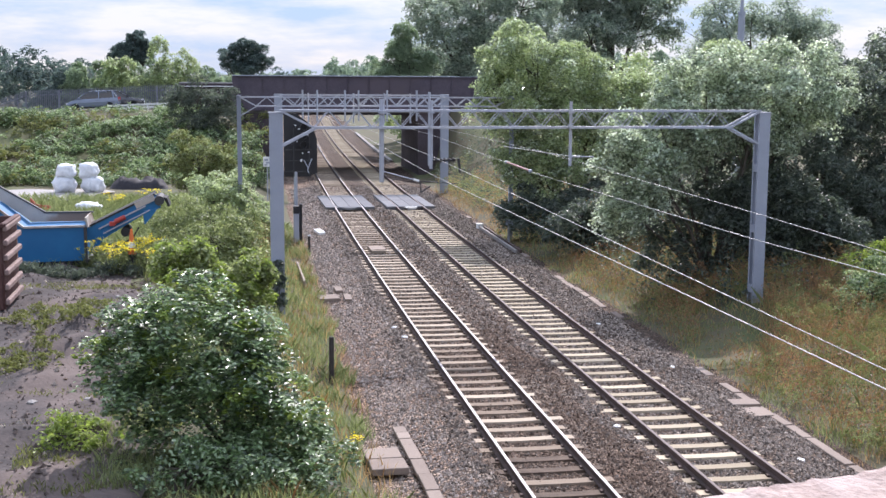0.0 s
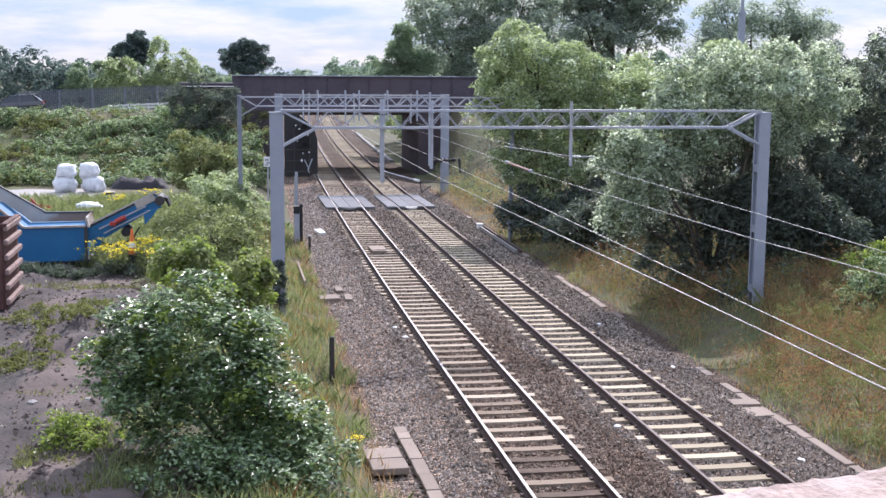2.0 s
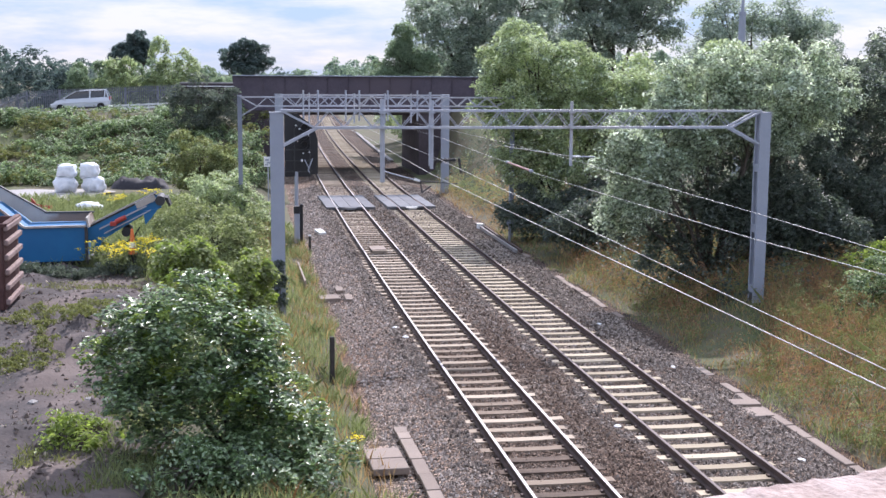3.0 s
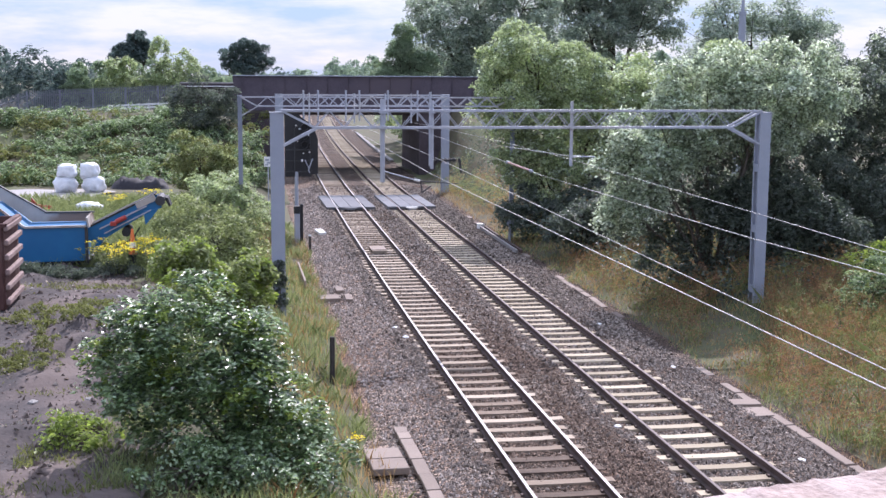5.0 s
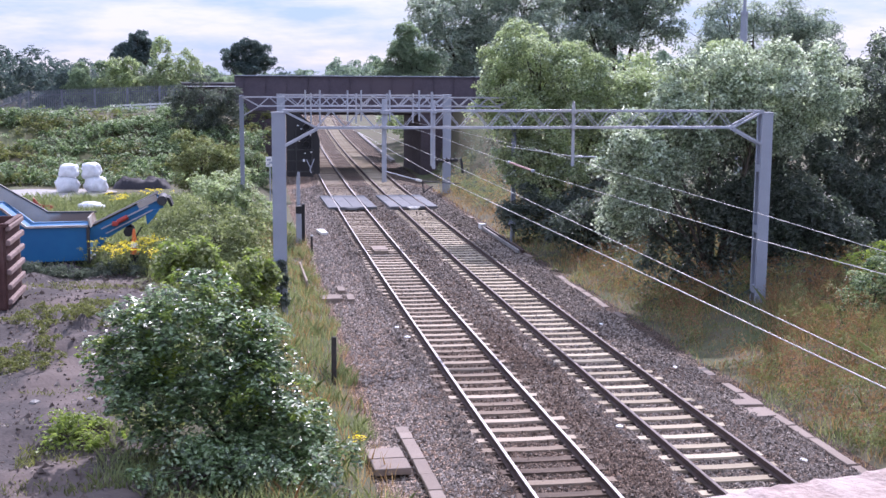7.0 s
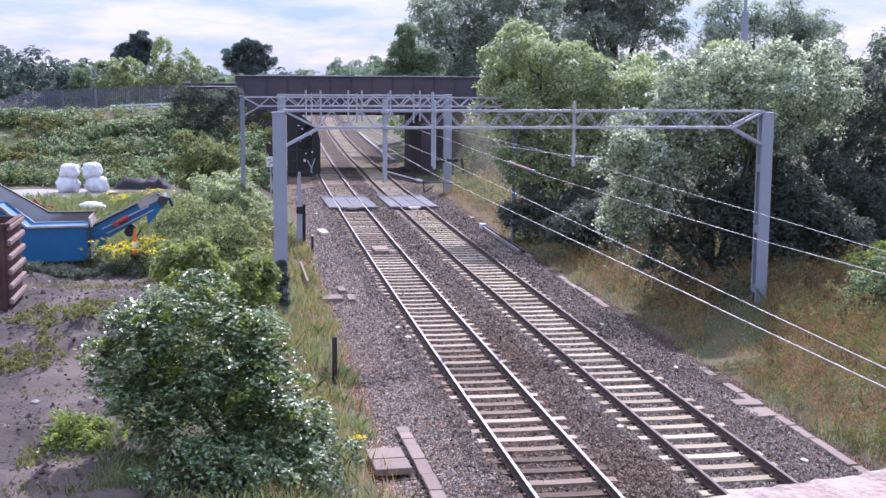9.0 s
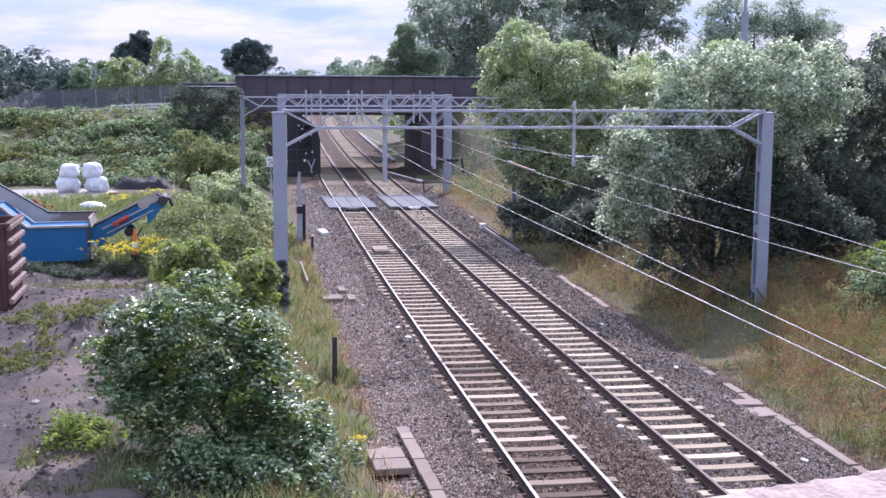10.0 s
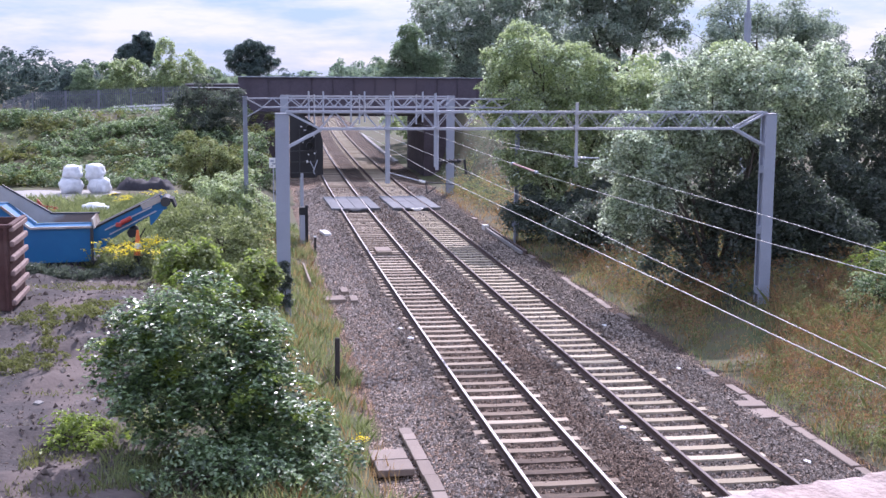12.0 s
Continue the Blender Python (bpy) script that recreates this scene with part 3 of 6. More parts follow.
def clip_mesh():
    bm = bmesh.new()
    box(bm, (0, 0, 0.02), (0.07, 0.11, 0.045), chamfer=0.012)
    me = bpy.data.meshes.new("rail_clip")
    bm.to_mesh(me)
    bm.free()
    me.materials.append(M_RUST)
    return me


def make_track(centre, clean, label, first, top):
    t = thing("railway_track", label, "railway track", group="running lines")
    for s in (-1, 1):
        rail_mesh(centre + s * 0.7525, t, top)
    good, aged = sleeper_mesh(M_SLEEPER if clean else M_SLEEPER_DIRTY, "sleeper"), sleeper_mesh(M_TIMBER, "sleeper")
    clip = clip_mesh()
    g = random.Random(5 if clean else 6)
    y = first
    while y < 215:
        if not (67.6 < y < 75.2):
            timber = not clean and (y < 23.4 and g.random() < 0.75)
            ob = new("sleeper", aged if timber else good)
            ob.parent = t
            slope = BEND * y
            ob.matrix_basis = Matrix.Translation((centre + drift(y) + g.uniform(-.02, .02), y, -0.172 + g.uniform(-0.012, 0.004))) @ Matrix.Rotation(-slope + g.uniform(-.006, .006), 4, "Z")
            if timber:
                ob["label"] = "dark timber sleeper"
            if 18 < y < 42:
                for s in (-1, 1):
                    for e in (-1, 1):
                        c = new("rail_clip", clip)
                        c.parent = ob
                        c.location = (s * 0.7525 + e * 0.095, 0, 0.0)
        y += 0.70
    return t


make_track(TRACK[0], False, "straight running line with bright worn rails on stained sleepers", 18.20, M_RAIL_TOP)
make_track(TRACK[1], True, "parallel line with rusty brown rails on pale concrete sleepers", 17.892, M_RAIL_DULL)


def loose_stones():
    """Loose ballast on the near stretch."""
    g = np.random.default_rng(11)
    n = 82000
    y = 17 + (g.random(n) ** 1.6) * 66
    u = g.uniform(3.1, 12.2, n)
    x = u + BEND * y * y / 2
    keep = np.ones(n, bool)
    for c, first in ((TRACK[0], 18.20), (TRACK[1], 17.892)):
        ph = np.mod(y - first + 0.35, 0.70) - 0.35
        keep &= ~((np.abs(u - c) < 1.22) & (np.abs(ph) < 0.15) & (g.random(n) < 0.93))
        for s in (-1, 1):
            keep &= np.abs(u - c - s * 0.7525) > 0.10
    x, y = x[keep], y[keep]
    z = np.array([bed(a, b) for a, b in zip(x, y)])
    n = len(x)
    c = np.stack([x, y, z + 0.004], 1)
    r = g.uniform(0.018, 0.040, n) * (1 + (y - 17) / 90)
    base = np.array([(1, 0, 0), (-1, 0, 0), (0, 1, 0), (0, -1, 0), (0, 0, 1), (0, 0, -1)], float)
    v = base[None] * g.uniform(0.55, 1.35, (n, 6, 1)) * r[:, None, None] + g.normal(size=(n, 6, 3)) * r[:, None, None] * 0.28 + c[:, None]
    tri = np.array([(0, 2, 4), (2, 1, 4), (1, 3, 4), (3, 0, 4), (2, 0, 5), (1, 2, 5), (3, 1, 5), (0, 3, 5)])
    off = x - BEND * y * y / 2 - TRACK[0]
    rusty = (np.abs(off - 0.55) < 1.5 + 0.2 * np.sin(y * 0.9)) & (g.random(n) < np.clip((46 - y) / 14, 0.25, 0.95))
    dusty = (off < -1.45 + 0.15 * np.sin(y * 0.7)) & ~rusty
    for sel, mat, label in ((~rusty & ~dusty, M_STONE, "loose angular grey and brown ballast stones"), (dusty, M_STONE_DUSTY, "pale dusty stones on the path beside the line"), (rusty, M_STONE_RUST, "loose ballast stones stained brown by rust and oil")):
        f = (np.arange(sel.sum()) * 6)[:, None, None] + tri[None]
        tagged(arrays_object("ballast_stones", v[sel], f.reshape(-1, 3), mat), label, "ballast", kind="stuff")


loose_stones()


def crossing():
    """Walkway panels laid across each track."""
    for c in TRACK:
        t = thing("track_crossing", "pale grey panels of a foot crossing between the rails", "crossing", group="foot crossing panels")
        y = 71.6
        for off, w in ((-1.08, 0.56), (-0.335, 0.655), (0.335, 0.655), (1.08, 0.56)):
            for j in (-1, 1):
                part("panel", boxed((c + drift(y) + off, y + j * 1.68, -0.045), (w, 3.3, 0.10), chamfer=0.012), M_PANEL, t)
        part("base_slab", boxed((c + drift(y), y, -0.105), (2.7, 6.6, 0.10)), M_PANEL, t)
        bm = prism(bmesh.new(), [(-0.35, -0.01), (0.35, -0.01), (0.18, -0.14), (-0.18, -0.14)], -0.25, 0.0)
        bmesh.ops.translate(bm, verts=bm.verts, vec=(c + drift(68) + 0.05, 68.2, 0.0))
        part("end_ramp", bm, M_WHITE if c > 8 else M_PANEL, t)


crossing()


# ---------------- overhead line ----------------
def lattice_post(parent, x, y, z0, z1, w, d):
    """Two channels joined by batten plates."""
    p = new("mast")
    p.parent = parent
    p.location = (x, y, 0)
    for s in (-1, 1):
        bm = boxed((0, s * d / 2, (z0 + z1) / 2), (w, 0.02, z1 - z0))
        for e in (-1, 1):
            box(bm, (e * (w / 2 - 0.008), s * (d / 2 - 0.045), (z0 + z1) / 2), (0.016, 0.07, z1 - z0))
        part("channel", bm, M_GREYPAINT, p)
    z = z0 + 1.2
    while z < z1:
        part("batten_plate", boxed((0, 0, z), (w - 0.01, d - 0.03, 0.24)), M_GREYPAINT, p)
        z += 1.95
    part("cap_plate", boxed((0, 0, z1 + 0.012), (w + 0.04, d + 0.05, 0.024)), M_GREYPAINT, p)
    return p


def boom(parent, x0, x1, y, zt, zb, inset, half, bay, chord, web):
    """A lattice boom: two top and two bottom chords with zigzag webs."""
    b = new("boom")
    b.parent = parent
    for s in (-1, 1):
        part("chord", bar(bmesh.new(), (x0, y + s * half, zt), (x1, y + s * half, zt), chord, chord), M_STEEL, b)
        part("chord", bar(bmesh.new(), (x0 + inset, y + s * half, zb), (x1 - inset, y + s * half, zb), chord, chord), M_STEEL, b)
        n = max(2, round((x1 - x0 - 2 * inset) / bay))
        step = (x1 - x0 - 2 * inset) / n
        for k in range(n):
            a = x0 + inset + k * step
            part("web_bar", bar(bmesh.new(), (a, y + s * half, zb), (a + step / 2, y + s * half, zt), web, web), M_STEEL, b)
            part("web_bar", bar(bmesh.new(), (a + step / 2, y + s * half, zt), (a + step, y + s * half, zb), web, web), M_STEEL, b)
        for a, e in ((x0, 1), (x1, -1)):
            part("end_strut", bar(bmesh.new(), (a, y + s * half, zt), (a + e * inset, y + s * half, zb), chord * 0.9, chord * 0.9), M_STEEL, b)
    return b


def drop_tube(parent, x, y, z0, z1, r):
    d = part("drop_tube", tubed((x, y, z0), (x, y, z1), r), M_STEEL, parent)
    part("clamp", boxed((x, y - r, 6.28), (r * 3, r * 3, 0.09)), M_STEEL, d)
    part("clamp", boxed((x, y - r, 5.82), (r * 3, r * 3, 0.09)), M_STEEL, d)
    return d


def insulator(bm, a, b, r):
    a, b = Vector(a), Vector(b)
    tube(bm, a, b, r * 0.45)
    for k in range(6):
        p, q = a.lerp(b, (k + 0.2) / 6), a.lerp(b, (k + 0.75) / 6)
        tube(bm, p, q, r, r * 0.5, 10)
    return bm


def g_creeper(at):
    """Dark creeper round the foot of the mast."""
    t = thing("ivy", "dark creeper climbing the foot of the gantry mast", "creeper", (at[0], at[1] - 0.25, land(at[0], at[1])))
    part("stem", tubed((0, 0, -0.1), (0.05, 0, 1.2), 0.02, 0.01, 6), M_BARK, t)
    lobes = [(0, 0, 0.2 + 0.3 * k, 0.27 - 0.02 * k, 0.2, 0.3) for k in range(5)]
    tagged(leaves("crown", crown(lobes, 260, 8, 0.06, 77, 0.5, 0), 0.09, L_DARK_SHADE, t, 78, 0.1), kind="stuff")
    return t


def gantries():
    g = thing("overhead_gantry", "pale grey steel lattice portal carrying the overhead wires", "gantry", group="overhead line gantries")
    y = 37.0
    lattice_post(g, 1.50, y, -0.6, 6.24, 0.40, 0.32)
    g_creeper((1.50, y, 0.0))
    lattice_post(g, 16.82, y, -0.6, 6.25, 0.36, 0.40)
    boom(g, 1.62, 16.68, y, 6.31, 5.80, 1.0, 0.19, 0.86, 0.065, 0.022)
    for x, e in ((1.68, 1), (16.66, -1)):
        for s in (-1, 1):
            part("knee_brace", bar(bmesh.new(), (x, y + s * 0.17, 5.27), (x + e * 0.98, y + s * 0.17, 5.78), 0.07, 0.07), M_STEEL, g)
    drop_tube(g, 4.62, y - 0.25, 4.18, 6.66, 0.072)
    drop_tube(g, 6.12, y - 0.25, 4.57, 6.62, 0.052)
    drop_tube(g, 10.46, y - 0.25, 4.62, 6.60, 0.052)
    arm = part("registration_arm", tubed((4.66, y - 0.25, 4.50), (5.60, y - 0.25, 4.24), 0.017), M_STEEL, g)
    part("insulator", insulator(bmesh.new(), (5.58, y - 0.25, 4.25), (5.76, y - 0.25, 4.20), 0.055), M_PORCELAIN, arm, "white porcelain insulator")
    bm = tubed((5.78, y - 0.25, 4.20), (6.95, y - 0.2, 4.10), 0.014)
    tube(bm, (5.78, y - 0.25, 4.20), (5.82, y - 0.25, 3.85), 0.02)
    tube(bm, (5.82, y - 0.25, 3.85), (6.10, y - 0.25, 4.05), 0.02)
    part("steady_arm", bm, M_DARKSTEEL, arm)
    arm = part("registration_arm", tubed((10.46, y - 0.25, 4.92), (11.2, y - 0.25, 4.90), 0.022), M_STEEL, g)
    part("insulator", insulator(bmesh.new(), (10.52, y - 0.25, 4.92), (10.78, y - 0.25, 4.915), 0.05), M_PORCELAIN, arm, "white porcelain insulator")
    part("stay_wire", tubed((10.46, y - 0.25, 4.92), (9.35, y + 4.0, 4.98), 0.012), M_WIRE, g)

    g = thing("overhead_gantry", "slender grey steel portal with a light lattice boom", "gantry", group="overhead line gantries")
    y = 57.5
    for x in (0.66, 13.45):
        m = new("mast")
        m.parent = g
        bm = boxed((x, y, 2.9), (0.19, 0.012, 6.9))
        for e in (-1, 1):
            box(bm, (x + e * 0.09, y, 2.9), (0.014, 0.19, 6.9))
        part("column", bm, M_GREYPAINT, m)
        part("cap_plate", boxed((x, y, 6.36), (0.24, 0.24, 0.02)), M_GREYPAINT, m)
    boom(g, 0.7, 13.4, y, 6.29, 5.88, 0.75, 0.15, 0.9, 0.06, 0.034)
    for x, e in ((0.75, 1), (13.36, -1)):
        part("knee_brace", bar(bmesh.new(), (x, y, 5.45), (x + e * 0.7, y, 5.86), 0.05, 0.05), M_STEEL, g)
    for x in (3.55, 4.22, 5.50, 6.13, 7.46, 8.85):
        part("drop_tube", tubed((x, y - 0.2, 5.2), (x, y - 0.2, 6.62), 0.042), M_STEEL, g)
    part("drop_tube", tubed((9.45, y - 0.2, 3.1), (9.45, y - 0.2, 6.55), 0.06), M_STEEL, g)
    part("insulator", insulator(bmesh.new(), (9.55, y - 0.2, 3.34), (10.7, y - 0.2, 3.38), 0.14), M_DARKSTEEL, g, "dark ribbed insulator")
    part("balance_weight", tubed((10.85, y - 0.2, 3.45), (10.95, y - 0.2, 2.75), 0.06), M_DARKSTEEL, g)

    g = thing("overhead_gantry", "grey steel portal standing close before the bridge", "gantry", group="overhead line gantries")
    y = 80.0
    for x in (3.40, 14.20):
        lattice_post(g, x, y, -0.6, 6.02, 0.50, 0.34)
    boom(g, 3.5, 14.1, y, 5.98, 5.30, 0.9, 0.18, 1.1, 0.09, 0.05)
    for x in (5.3, 8.2, 10.2, 11.9):
        part("drop_tube", tubed((x, y - 0.25, 4.2), (x, y - 0.25, 6.1), 0.05), M_STEEL, g)


gantries()


def wire_run(name, label, pts, r):
    """A wire sagging a little between its supports; pts: u, y, z."""
    bm = bmesh.new()
    fine = []
    for (u0, y0, z0), (u1, y1, z1) in zip(pts, pts[1:]):
        for k in range(8):
            s = k / 8
            y = y0 + (y1 - y0) * s
            fine.append((u0 + (u1 - u0) * s + drift(y), y, z0 + (z1 - z0) * s))
    u, y, z = pts[-1]
    fine.append((u + drift(y), y, z))
    rings = [[bm.verts.new((x + r * math.cos(k * math.tau / 6), y, z + r * math.sin(k * math.tau / 6))) for k in range(6)] for x, y, z in fine]
    for a, b in zip(rings, rings[1:]):
        for k in range(6):
            bm.faces.new((a[k], a[(k + 1) % 6], b[(k + 1) % 6], b[k]))
    return tagged(mesh_object(name, bm, M_WIRE), label, "overhead wire", group="overhead wires")


wire_run("contact_wire", "bright contact wire over the worn line", [(5.98, -18, 4.58), (5.98, 10.3, 4.56), (5.98, 16, 4.53), (5.98, 37, 4.36), (5.98, 57, 4.42), (5.95, 80, 4.3), (5.95, 110, 4.25), (5.95, 150, 4.3)], 0.0068)
wire_run("catenary_wire", "catenary wire hung above the contact wire", [(5.98, -18, 4.7), (5.98, 10.3, 4.74), (5.98, 26, 4.87), (5.98, 37, 4.92), (5.98, 57, 4.85), (5.95, 80, 4.5), (5.95, 110, 4.42), (5.95, 150, 4.6)], 0.0052)
wire_run("contact_wire", "contact wire over the rusty line", [(9.41, -18, 4.62), (9.41, 16.4, 4.56), (9.41, 21, 4.47), (9.41, 37, 4.32), (9.41, 57, 4.42), (9.4, 80, 4.3), (9.4, 110, 4.25), (9.4, 150, 4.3)], 0.0068)
wire_run("catenary_wire", "catenary wire hung above the contact wire", [(9.41, -18, 4.8), (9.41, 16.4, 4.89), (9.41, 21, 4.95), (9.41, 37, 5.06), (9.41, 57, 4.9), (9.4, 80, 4.5), (9.4, 110, 4.42), (9.4, 150, 4.6)], 0.0052)


t = thing("section_insulator", "pink rod insulator spliced into the contact wire", "insulator")
bm = bmesh.new()
tube(bm, (9.41 + drift(39), 38.6, 4.34), (9.41 + drift(42), 42.0, 4.36), 0.035, sides=8)
part("rod", bm, M_PINKTUBE, t)
part("end_fitting", boxed((9.41 + drift(38), 38.5, 4.34), (0.09, 0.22, 0.09), chamfer=0.01), M_STEEL, t)
part("end_fitting", boxed((9.41 + drift(42), 42.1, 4.36), (0.09, 0.22, 0.09), chamfer=0.01), M_STEEL, t)


# ---------------- the road bridge ----------------
def bridge():
    b = thing("road_bridge", "low maroon girder road bridge on dark brick abutments", "bridge", kind="structure")
    for y, s in ((94.5, -1), (104.1, 1)):
        girder = part("girder", boxed((10.0, y, 5.85), (18.7, 0.10, 2.54)), M_MAROON, b)
        part("top_flange", boxed((10.0, y, 7.14), (18.7, 0.42, 0.05)), M_GREYPAINT, girder)
        part("bottom_flange", boxed((10.0, y, 4.57), (18.7, 0.42, 0.05)), M_MAROON, girder)
        for k in range(12):
            part("stiffener", boxed((1.3 + k * 1.6, y + s * 0.09, 5.85), (0.03, 0.10, 2.5)), M_MAROON, girder)
        for j in (0, 1):
            part("web_joint", boxed((10.0, y + s * 0.055, 5.35 + j * 0.95), (18.6, 0.02, 0.06)), M_MAROON, girder)
    part("deck", boxed((10.0, 99.3, 4.51), (18.2, 9.4, 0.30)), M_CONCRETE, b)
    for k in range(5):
        part("cross_beam", boxed((10.0, 96.0 + k * 1.65, 4.27), (18.0, 0.25, 0.22)), M_MAROON, b)
    for x0, x1 in ((0.65, 4.3), (14.75, 18.4)):
        part("abutment", boxed(((x0 + x1) / 2, 99.3, 1.85), (x1 - x0, 9.4, 5.0)), M_BRICK, b)
    bm = bmesh.new()
    prism(bm, [(-3.3, 0.9), (0.67, -0.4), (0.67, 6.55), (-3.3, 6.55)], 94.52, 94.90)
    part("wing_wall", bm, M_BRICK, b)
    part("parapet_coping", boxed((-1.3, 94.7, 6.59), (4.0, 0.5, 0.09), chamfer=0.01), M_CONCRETE, b)
    # added white ledge that stands for the sunlit stripe along the parapet
    part("sunlit_stripe_ledge", boxed((-1.3, 94.36, 6.34), (4.0, 0.34, 0.06)), M_WHITE, b)
    bm = bmesh.new()
    prism(bm, [(18.38, -0.4), (22.8, 1.6), (22.8, 6.55), (18.38, 6.55)], 94.52, 94.90)
    part("wing_wall", bm, M_BRICK, b)


bridge()


def palisade(x0, y0, x1, y1, z, h, label):
    f = thing("palisade_fence", label, "fence", group="palisade fences")
    n = int(math.hypot(x1 - x0, y1 - y0) / 0.155)
    ang = math.atan2(y1 - y0, x1 - x0)
    bm = bmesh.new()
    w = 0.034
    o = [(-w, 0), (w, 0), (w, h - 0.12), (0, h), (-w, h - 0.12)]
    prism(bm, o, -0.006, 0.006)
    me = bpy.data.meshes.new("pale")
    bm.to_mesh(me)
    bm.free()
    me.materials.append(M_FENCE)
    zz = z if callable(z) else (lambda a: z)
    for k in range(n):
        s = (k + 0.5) / n
        ob = new("pale", me)
        ob.parent = f
        ob.matrix_basis = pose(x0 + (x1 - x0) * s, y0 + (y1 - y0) * s, zz(s), 0, 0, math.degrees(ang))
    for q in (0.3, h - 0.45):
        part("rail", bar(bmesh.new(), (x0, y0 + 0.03, zz(0) + q), (x1, y1 + 0.03, zz(1) + q), 0.04, 0.05), M_FENCE, f)
    for k in range(0, n, 17):
        s = k / n
        part("post", boxed((x0 + (x1 - x0) * s, y0 + (y1 - y0) * s + 0.06, zz(s) + h / 2 - 0.2), (0.08, 0.06, h + 0.2)), M_FENCE, f)


palisade(-16.2, 107.6, -2.6, 107.6, lambda s: road_z(-16.2 + 13.6 * s) - 0.15, 1.85, "grey steel palisade fence along the far side of the road")
palisade(-18.0, 104.3, -16.2, 107.6, lambda s: road_z(-16.2) - 0.9 + 0.75 * s, 1.85, "grey palisade fence turning down the bank")


def white_rail():
    f = thing("guard_rail", "low white-painted roadside guard rail", "guard rail")
    for z in (ROAD_Z + 0.36, ROAD_Z + 0.14):
        part("rail", bar(bmesh.new(), (-8.6, 96.3, z - 0.25), (-3.4, 96.3, z), 0.05, 0.13), M_WHITE, f)
    for k in range(8):
        part("post", boxed((-8.6 + k * 0.73, 96.35, road_z(-8.6 + k * 0.73) + 0.15), (0.08, 0.08, 0.62)), M_WHITE, f)


white_rail()
kerb = thing("kerb", "pale concrete kerb along the road edge", "kerb", kind="structure")
for k in range(60):
    part("kerb_stone", boxed((-45.5 + k * 0.92, 96.75, road_z(-45.5 + k * 0.92) + 0.02), (0.90, 0.16, 0.24), chamfer=0.02), M_CONCRETE, kerb)


# ---------------- the overbridge with the parapet before the lens ----------------
def overbridge():
    b = thing("overbridge", "stone-coped overbridge on which the camera stands", "bridge", kind="structure")
    turn = math.atan2(0.080, 0.296)
    along, out = Vector((math.cos(turn), math.sin(turn), 0)), Vector((-math.sin(turn), math.cos(turn), 0))
    edge = Vector((0.5915, 1.2272, 0))
    for k in range(-9, 10):
        bm = boxed((0, 0, 0), (1.16, 0.42, 0.13), chamfer=0.018)
        if abs(k) < 4:      # the near stones show their chipped, worn arrises
            bmesh.ops.subdivide_edges(bm, edges=[e for e in bm.edges if abs(e.verts[0].co.x - e.verts[1].co.x) > 0.5], cuts=90)
            for v in bm.verts:
                v.co += 0.0015 * noise.noise_vector(Vector((v.co.x * 9 + k * 7, v.co.y * 9, v.co.z * 9))) + 0.004 * noise.noise_vector(Vector((v.co.x * 60 + k, v.co.y * 20, v.co.z * 20)))
        c = edge - out * 0.21 + along * (k * 1.17 + 0.35)
        bmesh.ops.transform(bm, verts=bm.verts, matrix=Matrix.Translation((c.x, c.y, 6.935)) @ Matrix.Rotation(turn, 4, "Z"))
        part("coping_stone", bm, M_COPING, b)
    c = edge - out * 0.21
    part("parapet_wall", boxed((c.x, c.y, 6.05), (24, 0.34, 1.64), turn), M_BRICK, b)
    c = edge - out * 2.9
    part("deck", boxed((c.x, c.y, 5.3), (24, 5.2, 0.5), turn), M_ASPHALT, b)
    c = edge - out * 5.6
    part("parapet_wall", boxed((c.x, c.y, 6.05), (24, 0.34, 1.9), turn), M_BRICK, b)


overbridge()


